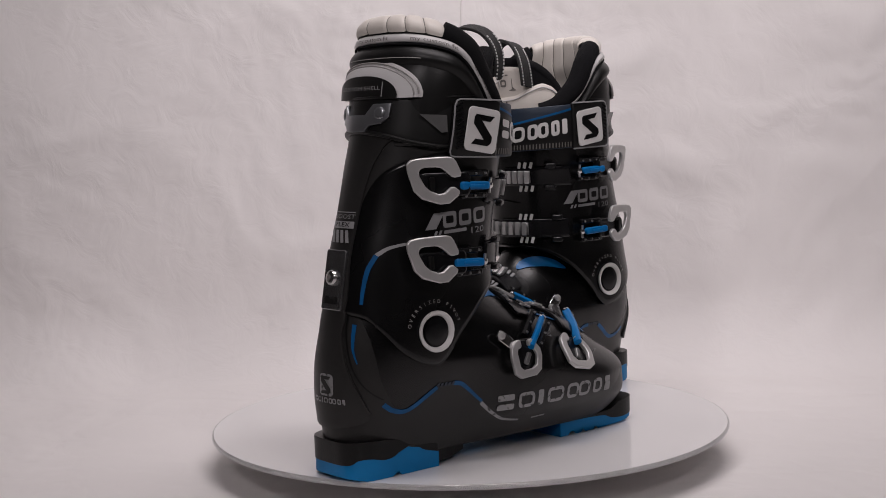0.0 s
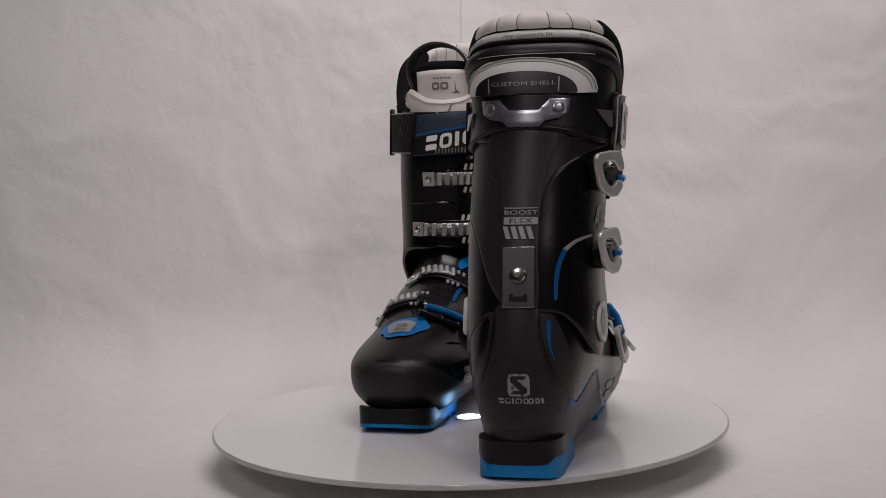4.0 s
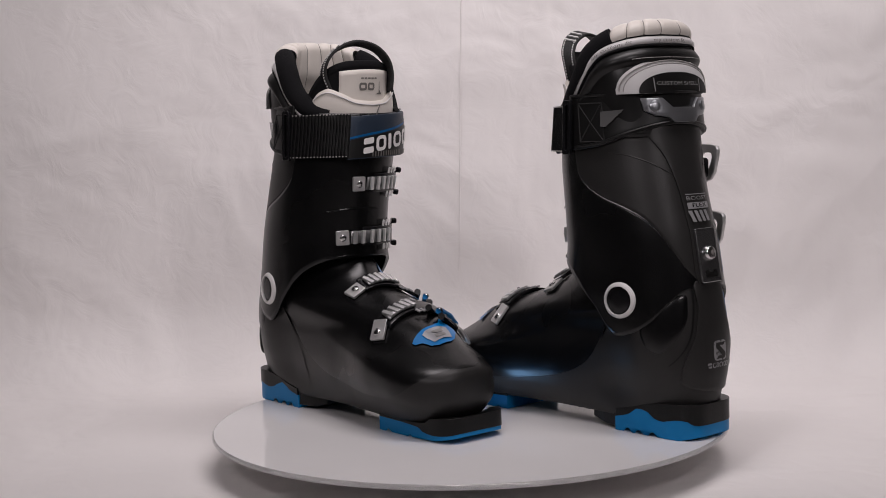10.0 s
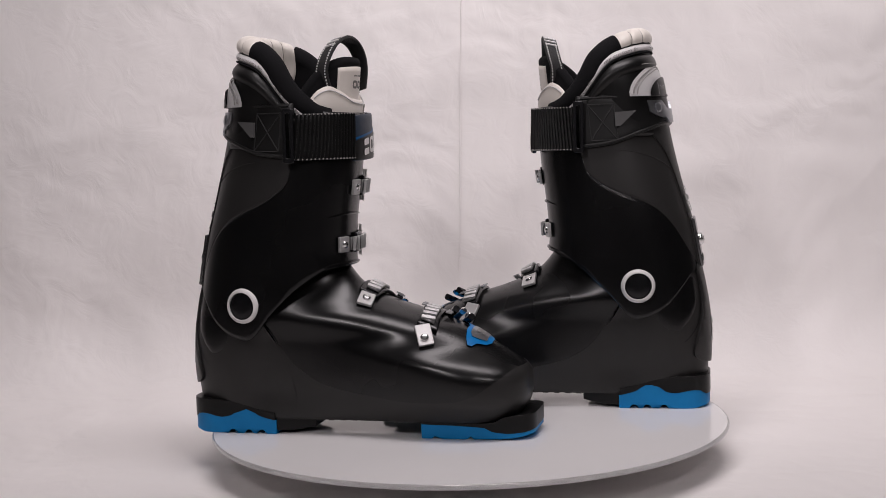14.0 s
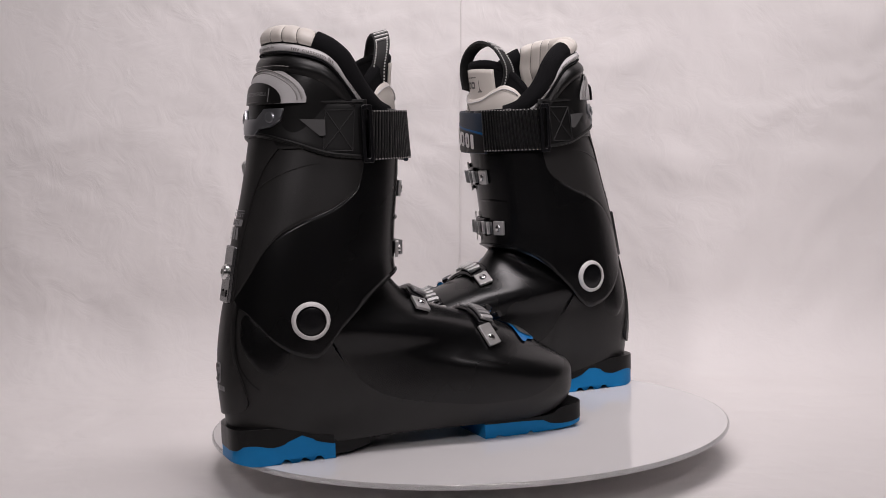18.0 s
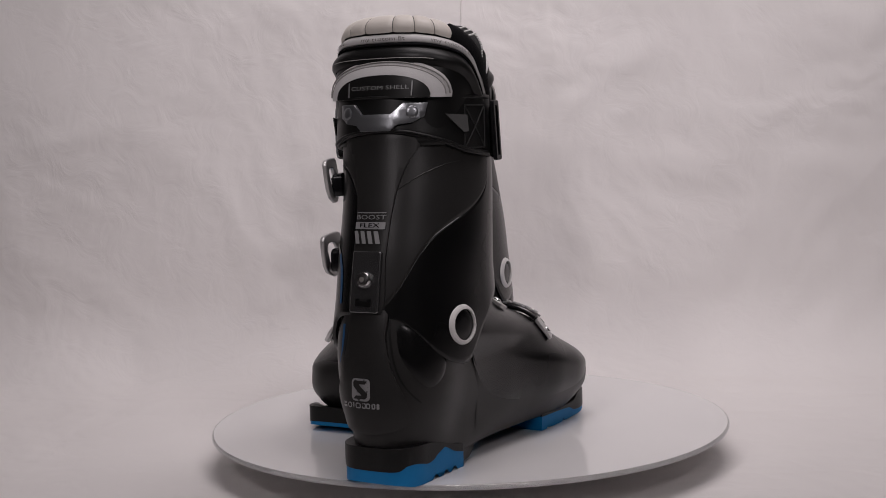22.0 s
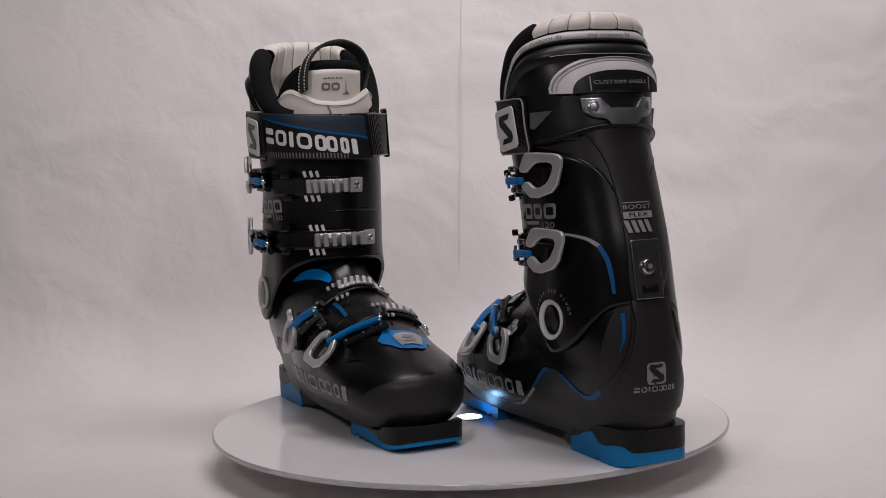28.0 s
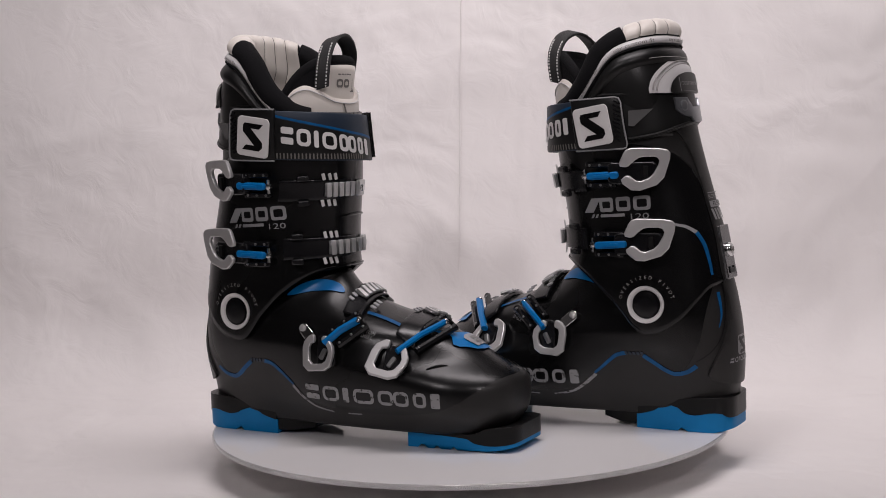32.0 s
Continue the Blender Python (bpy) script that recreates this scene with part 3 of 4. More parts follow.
def ski_boot(side, label):
    """One boot; side 1 is the left boot, -1 the right one."""
    boot = thing("ski_boot", label, "ski boot", "pair of ski boots")

    def add(name, bm, mat, parent=None, label="", **k):
        return part(name, bm, mat, parent or boot, label, side=side, **k)

    # ---------------- shell and cuff
    shell = add("lower_shell", shell_mesh(True), M_CHAR, label="charcoal plastic lower shell", normals=shell_normal(side))
    upper = add("upper_shell", shell_mesh(False), M_BLACK, label="black plastic instep shell", normals=shell_normal(side))
    cuff = add("cuff", cuff_mesh(True), M_BLACK, label="black plastic cuff", solid=0.004)
    add("cuff_back", cuff_mesh(False), M_CHAR, label="charcoal back of the cuff", solid=0.004)
    # overlap of the cuff down the front: a raised flap edge and a slot
    for z, u0, u1 in ((191, cuff_front_u(26, 191), cuff_front_u(-30, 191)), (148, cuff_front_u(34, 150), cuff_front_u(-34, 150))):
        pts = [cuff_point(u0 + (u1 - u0) * k / 16, z + 2.5 * math.sin(k / 16 * math.pi) - 2, 0.6) for k in range(17)]
        add("flap_edge", tube(pts, lambda t: 0.0003 + 0.0009 * math.sin(math.pi * t), 6), M_BLACK, cuff)

    # crease round the upper back of the cuff, on the inner side
    line = spline([(-146, 190), (-143, 203), (-137, 212), (-130, 221), (-119, 229), (-104, 235), (-88, 238)], 5, closed=False)
    add("crease", tube([cuff_point(cuff_u(x, z, -1), z, 0.0) for x, z in line], lambda t: 0.0002 + 0.0004 * math.sin(math.pi * t), 6), M_CHAR, cuff)

    # black pad behind the inner ankle, and the recess on the outer side
    rim_line = spline([(-150, 122), (-153.5, 111), (-154, 97), (-149, 83), (-137, 71), (-124, 76), (-118, 89), (-123, 100), (-136, 113)], 8)

    def pad_point(i, j):
        x, z = rim_line[round(i * len(rim_line)) % len(rim_line)]
        x, z = -137 + (x + 137) * j, 96 + (z - 96) * j
        s = min(max((x - SH_BACK(z)) / (SH_FRONT(z) - SH_BACK(z)), 0.0), 1.0)
        return shell_point(1 - math.acos(1 - 2 * s) / (2 * math.pi), z, 0.9 - 1.4 * j ** 8)
    add("ankle_pad", grid(pad_point, len(rim_line), 12, closed=True), M_BLACK, shell, "smooth black ankle pad")

    # spine: a raised panel up the heel
    spine_poly = spline(mm((-11, 130), (16, 130), (17, 110), (22, 88), (30, 64), (28, 46), (2, 40), (-24, 46), (-26, 64), (-18, 88), (-13, 110)), 5)
    spine = add("heel_spine", laid(flat_shape([spine_poly], 0.005), "rear", 0.0026, SHELL), M_CHAR, label="charcoal heel spine", solid=0.003, bevel=0.0008)
    # black strips laid on the shell paint the shade of grooves along the spine
    for s, pts in ((1, mm((19, 132), (20, 110), (27, 84), (38, 62))), (-1, mm((-14, 132), (-16, 110), (-22, 84), (-33, 62)))):
        add("groove_shade", laid(ribbon_shape(pts, 0.0016, 0.0008), "rear", 0.0005, SHELL), M_RUBBER, spine)

    # ---------------- soles
    def superellipse(x0, length, half, power, o=0.0, start=1):
        return [(x0 + start * (length + o) * math.sin(a), math.copysign((half + o) * abs(math.cos(a)) ** power, math.cos(a))) for a in (math.pi * k / 24 for k in range(1, 24))]

    def heel_plan(o=0.0, x0=-82):
        return [(x0, -32 - o), (x0, 32 + o)] + superellipse(-136, 28, 32, 0.5, o, -1)

    def toe_plan(o=0.0, x0=50):
        return [(x0, -33.5 - o), (x0, 33.5 + o)] + superellipse(119.5, 27, 33.5, 0.32, o, 1)

    def wavy(outline, low, high):
        """A block whose top and bottom follow functions of x."""
        bm = bmesh.new()
        dense = []
        for i, p in enumerate(outline):
            q = outline[(i + 1) % len(outline)]
            n = max(1, round(math.dist(p, q) / 3))
            dense += [(p[0] + (q[0] - p[0]) * k / n, p[1] + (q[1] - p[1]) * k / n) for k in range(n)]
        a = [bm.verts.new(Vector((x, y, low(x))) / 1000) for x, y in dense]
        b = [bm.verts.new(Vector((x, y, high(x))) / 1000) for x, y in dense]
        n = len(dense)
        for i in range(n):
            bm.faces.new((a[i], a[(i + 1) % n], b[(i + 1) % n], b[i]))
        # close with strips across, from side to side
        for ring, turn in ((a, 1), (b, -1)):
            bmesh.ops.triangle_fill(bm, use_beauty=True, edges=[e for e in {ed for v in ring for ed in v.link_edges} if all(v in set(ring) for v in e.verts)])
        return bm

    heel_top = smooth_table([(-166, 12.5), (-161, 13), (-154, 17.5), (-146, 17), (-133, 14.5), (-126, 15.5), (-115, 22), (-108, 22), (-97, 16), (-82, 12)])
    block_top = smooth_table([(-166, 30), (-140, 30), (-118, 27), (-96, 21), (-70, 17), (-48, 15)])

    def tread(x):
        for c in (-122, -108, -95):
            if abs(x - c) < 2.6:
                return 3.4
        return 0.2 + max(0.0, -150 - x) * 0.22

    heel = add("heel_sole", wavy(heel_plan(), tread, heel_top), M_BLUE, label="blue rubber heel sole with notched tread", sharp=30)
    add("heel_block", wavy(heel_plan(0.5, -83), lambda x: heel_top(x) - 0.15, block_top), M_RUBBER, label="black heel block", bevel=0.0024, sharp=30)
    add("arch_block", wavy([(-82.5, -31), (-82.5, 31), (-66, 28), (-48, 22), (-48, -22), (-66, -28)], lambda x: 3.0 + max(0, x + 66) * 0.16, lambda x: block_top(x)), M_RUBBER, label="black arch block", bevel=0.001, sharp=30)
    toe_top = smooth_table([(48, 15), (100, 14), (112, 15), (122, 20), (150, 22.5)])
    toe_low = smooth_table([(48, 0.2), (90, 0.4), (118, 1.3), (132, 2.6), (142, 4.6), (150, 6.5)])
    toe_mid = smooth_table([(48, 12.5), (104, 10.5), (112, 7), (125, 6), (138, 7.0), (150, 10)])

    def toe_tread(x):
        return 2.8 if any(abs(x - c) < 2.2 for c in (64, 78, 92)) else toe_low(x)
    add("toe_sole", wavy(toe_plan(), toe_tread, toe_mid), M_BLUE, label="blue rubber toe sole with notched tread", sharp=30)
    add("toe_block", wavy(toe_plan(0.4), lambda x: toe_mid(x) - 0.15, toe_top), M_RUBBER, label="black toe block with a welt", bevel=0.004, sharp=30)
    for k in range(9):
        x = -44 + k * 10.4
        add("arch_rib", placed(slab(0.0055, 0.052 - 0.001 * k, 0.004, 0.001), pose(x / 1000, 0.001, 0.0118)), M_RUBBER, shell)

    # ---------------- pivots
    for way, x, z in (("outer", -102, 111), ("inner", -102.5, 115)):
        n = 48
        pts = [on_body(x / 1000 + 0.0136 * math.cos(2 * math.pi * k / n), z / 1000 + 0.0136 * math.sin(2 * math.pi * k / n), way, 0.0004) for k in range(n)]
        ring = add("pivot_ring", tube(pts, 0.0030, 8, closed=True, flat=0.45), M_WHITE, cuff, "white pivot ring")
        add("pivot_cap", placed(stud(0.0105, 0.0012, 0, 28), body_frame(x / 1000, z / 1000, way, 0.0)), M_GLOSS, cuff)
    words = "OVERSIZED PIVOT"
    for k, ch in enumerate(words):
        if ch == " ":
            continue
        a = radians(165 - 148 * k / (len(words) - 1))
        bm = text_shape(ch, 0.0029, cell=0)
        c, s = math.cos(a - math.pi / 2), math.sin(a - math.pi / 2)
        for v in bm.verts:
            u, w = v.co.x, v.co.y + 0.0225
            v.co = (c * u - s * w, s * u + c * w, 0)
        add("letter", laid(bm, "outer", 0.0006, du=-0.102, dv=0.111, flip=-side), M_FAINT, cuff)

    # ---------------- prints on the outer side
    def print_on(name, bm, mat, way, u, v, turn=0.0, parent=None, flip=1, off=0.0005, tree=None, label=""):
        return add(name, laid(bm, way, off, tree, u / 1000, v / 1000, turn, flip), mat, parent or cuff, label)

    def pieces(name, shapes, cell, mat, *a, **k):
        """Each of the shapes as a print of its own."""
        for s in shapes:
            print_on(name, flat_shape([s], cell), mat, *a, **k)

    print_on("blue_line", ribbon_shape(mm((-138, 58), (-130, 52.5), (-120, 50.5), (-112, 54), (-104, 60), (-95, 66.5)), 0.0036), M_BLUE_PRINT, "outer", 0, 0, parent=shell, tree=SHELL, label="blue printed line")
    print_on("blue_line", ribbon_shape(mm((-80, 68), (-72, 66), (-64, 60), (-57, 54), (-51, 49)), 0.0036, 0.002), M_BLUE_PRINT, "outer", 0, 0, parent=shell, tree=SHELL, label="blue printed line")
    pieces("blue_dash", [round_rect(0.0025, 0.003, 0.0005, 1, -0.0068 + 0.0034 * k, 0, 0.3) for k in range(5)], 0.006, M_NAVY, "outer", -87.5, 68, parent=shell, tree=SHELL)
    print_on("white_bars", ribbon_shape(mm((-52, 48), (-41, 38.5), (-29, 31.5), (-12, 28)), 0.0030, 0.0014), M_WORN, "outer", 0, 0, parent=shell, tree=SHELL)
    print_on("white_bar", ribbon_shape(mm((2, 27.5), (16, 28)), 0.0012), M_GREY, "outer", 0, 0, parent=shell, tree=SHELL)
    pieces("brand_block", word_blocks(0.128, 0.0125), 0.005, M_WORN, "outer", 27, 44.5, -0.5, parent=upper, flip=-side, tree=SHELL, label="grey printed brand mark")
    # curved stripe from the second buckle back and down, pale and then blue
    print_on("pale_stripe", ribbon_shape(mm((-112, 178.5), (-122, 177.5), (-132, 175), (-139, 170)), 0.0018, 0.0026), M_GREY, "outer", 0, 0)
    print_on("blue_stripe", ribbon_shape(mm((-139, 170), (-144, 160), (-147.5, 147), (-150, 134)), 0.0026, 0.0013), M_BLUE_PRINT, "outer", 0, 0, label="blue printed stripe")
    print_on("blue_stripe", ribbon_shape(mm((-153, 119), (-155, 109), (-156, 99), (-155, 90)), 0.0017, 0.0006), M_BLUE_PRINT, "outer", 0, 0, parent=upper, tree=SHELL, label="blue printed stripe")
    # throat patch
    print_on("throat_patch", flat_shape([spline(mm((-58, 124), (-50, 132), (-38, 136.5), (-28, 136.5), (-19, 132.5), (-13, 125.5), (-24, 127.5), (-40, 127)), 5)], 0.004), M_BLUE_GLOSS, "outer", 0, 0, parent=upper, tree=SHELL, off=0.0010, label="blue patch at the instep")
    print_on("blue_edge", ribbon_shape(mm((14, 31), (26, 30.5), (38, 30.5), (49, 31)), 0.0036, 0.0030), M_BLUE_PRINT, "top", 0, 0, parent=upper, tree=SHELL, off=0.001)
    for k, w in enumerate(("CUSTOM", "SHELL")):
        print_on("small_print", text_shape(w, 0.0029, cell=0.004), M_GREY, "outer", 21 + 1.2 * k, 96.5 - 3.8 * k, side * 14, parent=upper, flip=-side, tree=SHELL)

    # model mark: slanted plain shapes, and its number
    marks = [[(-0.0300, -0.006), (-0.0210, -0.006), (-0.0130, 0.006), (-0.0220, 0.006)],
             (round_rect(0.0125, 0.012, 0.0020, 2, -0.0085, 0), round_rect(0.0070, 0.0056, 0.0010, 2, -0.0085, 0)),
             (round_rect(0.0125, 0.012, 0.0020, 2, 0.0065, 0), round_rect(0.0070, 0.0056, 0.0010, 2, 0.0065, 0)),
             (round_rect(0.0140, 0.012, 0.0025, 2, 0.0222, 0), round_rect(0.0082, 0.0066, 0.0012, 2, 0.0222, 0))]
    pieces("model_mark", marks, 0.006, M_GREY, "outer", -77, 194.5, side * -3, flip=-side, label="pale grey printed model mark")
    pieces("model_bar", [round_rect(0.022, 0.0026, 0.0006, 1), round_rect(0.0022, 0.0032, 0.0002, 1, -0.0142, 0, 0.5), round_rect(0.0022, 0.0032, 0.0002, 1, -0.0180, 0, 0.5)], 0.006, M_GREY, "outer", -77 - side * -3, 185.2, side * -3, flip=-side)
    print_on("model_number", text_shape("120", 0.0050, 0.0150, 0.006), M_GREY, "outer", -77 - side * 19.5, 184.4, side * -3, flip=-side)

    # ---------------- prints and fittings at the back
    ridge = spline(mm((-9, 128), (17, 128), (17.5, 170), (19, 205), (24, 232), (33, 250), (37, 259), (-26, 259), (-23, 250), (-15, 232), (-10.5, 205), (-9.5, 170)), 4)
    add("cuff_spine", laid(flat_shape([ridge], 0.005), "rear", 0.0014), M_CHAR, cuff, solid=0.002, bevel=0.0006)
    for z, h, what in ((201, 0.0007, "bar"), (197.6, 0.0034, "BOOST")):
        bm = flat_shape([round_rect(0.024, 0.0007, 0.0002, 1)], 0.006) if what == "bar" else text_shape(what, h, 0.024, 0.006)
        print_on("rear_print", bm, M_GREY, "rear", 5, z, flip=-side, off=0.0027)
    print_on("rear_bar", flat_shape([round_rect(0.0245, 0.0052, 0.0006, 2)], 0.006), M_GREY, "rear", 5, 191.6, flip=-side, off=0.0027)
    print_on("rear_print", text_shape("FLEX", 0.0034, 0.016, 0.006), M_BLACK, "rear", 5, 191.6, flip=-side, off=0.0033)
    pieces("rear_stripe", [round_rect(0.0035, 0.0092, 0.0003, 1, -0.0098 + 0.0056 * k, 0, -0.30) for k in range(4)], 0.006, M_GREY, "rear", 5, 183, flip=-side, off=0.0027)
    m = body_frame(0.0040, 0.151, "rear", -0.0004)
    hole = round_rect(0.0135, 0.0050, 0.0005, 4, 0, -0.0150)
    pl = add("flex_plate", placed(slab(0.0245, 0.0455, 0.0032, 0.0015), m), M_FLEX, cuff, "brushed metal flex plate", bevel=0.0007)
    add("screw", placed(stud(0.0062, 0.0042, 0.0032, 24), m @ pose(0, 0.0015, 0)), M_STEEL, pl, "domed steel screw")
    # dark plate on the screw head stands for the shade in its socket
    add("screw_socket_shade", placed(slab(0.0040, 0.0040, 0.0007, 0.0018, z=0.0071), m @ pose(0, 0.0015, 0, 0, 0, 20)), M_SEAM, pl)
    add("slot", placed(plate(mm((-6.8, -18), (6.8, -18), (6.8, -12.5), (3.8, -12.5), (3.8, -14.2), (-3.8, -14.2), (-3.8, -12.5), (-6.8, -12.5)), 0.0008, 0.0032), m), M_RUBBER, pl)
    # heel mark: plain shapes
    zig = [(0.82 * p, 0.82 * q) for p, q in ((-0.0085, 0.0112), (0.0098, 0.0112), (0.0062, 0.0070), (-0.0022, 0.0070), (0.0098, -0.0040), (0.0098, -0.0082), (0.0068, -0.0112), (-0.0098, -0.0112), (-0.0062, -0.0070), (0.0022, -0.0070), (-0.0098, 0.0040), (-0.0098, 0.0090))]
    print_on("heel_mark", flat_shape([round_rect(0.0155, 0.0165, 0.003, 3)], 0.006), M_WORN, "rear", 4, 73, flip=-side, parent=spine, off=0.0030, tree=SHELL)
    print_on("heel_mark", flat_shape([[(0.72 * p, 0.72 * q) for p, q in zig]], 0.006), M_CHAR, "rear", 4, 73, flip=-side, parent=spine, off=0.0036, tree=SHELL)
    pieces("heel_block", word_blocks(0.031, 0.0042), 0.006, M_WORN, "rear", 5, 61.5, flip=-side, parent=spine, off=0.0032, tree=SHELL)

    # ---------------- collar round the back of the cuff
    def band(u0, u1, lo, hi, out, nu=70, nv=6, point=cuff_point):
        """A strip on the cuff between u0 and u1; lo and hi are heights as functions of 0..1."""
        return grid(lambda i, j: point((u0 + (u1 - u0) * i) % 1.0, lo(i) + (hi(i) - lo(i)) * j, out), nu, nv)

    u_in, u_out = cuff_u(-52, 260, -1) - 1, cuff_u(-66, 260, 1)
    low = smooth_table([(0, 240), (0.12, 243), (0.28, 253), (0.42, 259), (0.5, 260), (0.60, 258), (0.80, 249), (1, 244)])
    collar = add("collar", band(u_in, u_out, low, lambda i: 287 + 1.5 * math.sin(math.pi * i), 3.4), M_LEATHER, cuff, "black padded collar strap", solid=0.004, bevel=0.001)
    for edge in (low, lambda i: 287 + 1.5 * math.sin(math.pi * i)):
        inset = 2.2 if edge is low else -2.2
        pts = [cuff_point((u_in + (u_out - u_in) * (0.02 + 0.96 * k / 60)) % 1.0, edge(0.02 + 0.96 * k / 60) + inset, 3.6) for k in range(61)]
        add("collar_bead", tube(pts, 0.0012, 8), M_LEATHER, collar)
    for sgn, x in ((-1, -92), (1, -100)):
        cf = cuff_frame(cuff_u(x, 267, sgn), 267, 4.8)
        add("collar_slot", placed(plate([(sgn * -0.0100, 0.0060), (sgn * 0.0105, 0.0048), (sgn * 0.0105, -0.0075), (sgn * 0.0060, -0.0080)], 0.0008), cf), M_SLOT, collar)
    # sewn box with crossed stitches on the inner end of the collar
    box_u = [cuff_u(x, 262, -1) for x in (-84, -62)]
    corners = [(0, 247), (1, 247), (1, 279), (0, 279)]
    for (a, za), (b, zb) in [(corners[k], corners[(k + 1) % 4]) for k in range(4)] + [(corners[0], corners[2]), (corners[1], corners[3])]:
        pts = [cuff_point(box_u[0] + (box_u[1] - box_u[0]) * (a + (b - a) * t / 8), za + (zb - za) * t / 8, 3.5) for t in range(9)]
        add("seam", tube(pts, 0.0006, 5), M_WEB, collar)
    poly = mm((-24, 281), (-11, 281), (-4, 273), (18, 273), (25, 281), (38, 281), (37, 271), (31, 266.5), (22, 265), (18, 260.5), (-4, 260.5), (-8, 265), (-17, 266.5), (-23, 271))
    rear_plate = add("rear_plate", laid(flat_shape([poly], 0.005), "rear", 0.0062), M_PLATE, collar, "cast metal rear plate", solid=0.0025, bevel=0.0006)
    for y in (-16.5, 30.4):
        add("rivet", placed(stud(0.0046, 0.0014, 0, 20), body_frame(y / 1000, 0.2742, "rear", 0.0062)), M_PLATE, rear_plate)

    # ---------------- power strap
    ua, ub, uc = cuff_u(-88, 260, 1), cuff_front_u(-12, 260), cuff_u(-50, 260, -1)
    ue = cuff_u(-50, 260, 1)

    def rise(u):
        """The strap climbs from the front towards its outer end."""
        return 5.5 * min(max((ub - u) / (ub - ua), 0.0), 1.0) - 2.6
    strap = add("power_strap", band(ue - 0.004, ub, lambda i: 239.0 + rise(ue - 0.004 + (ub - ue + 0.004) * i), lambda i: 279.5 - 1.5 * i + rise(ue - 0.004 + (ub - ue + 0.004) * i), 5.2, 60, 6, strap_point), M_NAVY, label="navy power strap with a pale brand mark", solid=0.0035, bevel=0.0008)
    add("blue_line", band(ue, ub, lambda i: 275 - 18 * i ** 0.9 + rise(ue + (ub - ue) * i), lambda i: 277.0 - 18 * i ** 0.9 + rise(ue + (ub - ue) * i), 5.5, 60, 1, strap_point), M_BLUE_PRINT, strap)
    add("dark_half", band(ue, ub, lambda i: 240.0 + rise(ue + (ub - ue) * i), lambda i: 274.5 - 18.5 * i ** 0.9 + rise(ue + (ub - ue) * i), 5.35, 60, 3, strap_point), M_LEATHER, strap)
    um = 0.5 * (ue + ub)
    # arc length along the strap, so that the shapes keep their width
    us = np.linspace(ue - 0.02, ub + 0.02, 200)
    ps = [cuff_point(u, 258, 7.6) for u in us]
    arc = np.concatenate([[0], np.cumsum([(ps[k + 1] - ps[k]).length for k in range(199)])])
    mid = float(np.interp(um, us, arc)) - 0.001

    def on_strap(bm, shift, lift, slope, out):
        for v in bm.verts:
            u = float(np.interp(mid + shift + v.co.x, arc, us))
            v.co = strap_point(u, lift + rise(u) + 1000 * (v.co.y + slope * v.co.x), out - 1.9)
        return bm
    for s in word_blocks(0.090, 0.0140):
        bm = flat_shape([s], 0.004)
        bmesh.ops.scale(bm, vec=(-side, 1, 1), verts=bm.verts)
        add("brand_block", on_strap(bm, 0.003, 255.0, -0.11, 8.1), M_WHITE, strap, "white printed brand mark")
    for k in range(28):
        add("stitch", on_strap(flat_shape([round_rect(0.0012, 0.0046, 0.0003, 1, -0.046 + 0.0031 * k, 0)], 0.01), 0.0, 242.6, 0.0, 7.75), M_SEAM, strap)
    # the end pad with its badge
    pad = add("strap_pad", band(ua, ue + 0.006, lambda i: 238.0 + 3 * max(0, 1 - i * 8) ** 2 + rise(ua + (ue + 0.006 - ua) * i), lambda i: 281.0 - 3 * max(0, 1 - i * 8) ** 2 + rise(ua + (ue + 0.006 - ua) * i), 7.6, 24), M_LEATHER, strap, "black rubber strap end", solid=0.005, bevel=0.0015)
    rim_pts = [cuff_point((ua + (ue + 0.006 - ua) * a), z + rise(ua + (ue + 0.006 - ua) * a), 7.8) for a, z in [(k / 10, 280.6) for k in range(10, 0, -1)] + [(0.03, 279.5), (0.0, 276), (0.0, 268), (0.0, 258), (0.0, 248), (0.0, 242), (0.03, 239)] + [(k / 10, 238.2) for k in range(1, 11)]]
    add("piping", tube(rim_pts, 0.0007, 6), M_GREY, pad)
    cf = cuff_frame(cuff_u(-65, 260, 1), 258 + rise(cuff_u(-65, 260, 1)), 7.8)
    badge = add("badge", placed(slab(0.0315, 0.0330, 0.0012, 0.0040), cf @ pose(0, 0, 0, 0, 0, -9)), M_WHITE, pad, "white rounded badge with a dark mark", bevel=0.0003)
    zigzag = [(-0.0085, 0.0112), (0.0098, 0.0112), (0.0062, 0.0070), (-0.0022, 0.0070), (0.0098, -0.0040), (0.0098, -0.0082), (0.0068, -0.0112), (-0.0098, -0.0112), (-0.0062, -0.0070), (0.0022, -0.0070), (-0.0098, 0.0040), (-0.0098, 0.0090)]
    add("badge_mark", placed(plate([(-side * p, q) for p, q in zigzag], 0.0003, 0.00125), cf @ pose(0, 0, 0, 0, 0, -9)), M_BLACK, badge)
    for k in range(10):
        cf2 = cuff_frame(cuff_u(-83.5, 244 + 3.4 * k, 1), 248.5 + 3.4 * k, 7.7)
        add("pad_rib", placed(slab(0.0065, 0.0011, 0.0008, 0.0004, skew=0), cf2 @ pose(0, 0, 0, 0, 0, 25)), M_GLOSS, pad)
    # ribbed rubber end of the strap, on the inner side
    grip = add("strap_grip", band(ub - 0.002, uc, lambda i: 239.0, lambda i: 278.0, 6.4, 40, 6, strap_point), M_RUBBER, strap, "ribbed black rubber strap end", solid=0.0045, bevel=0.0008)
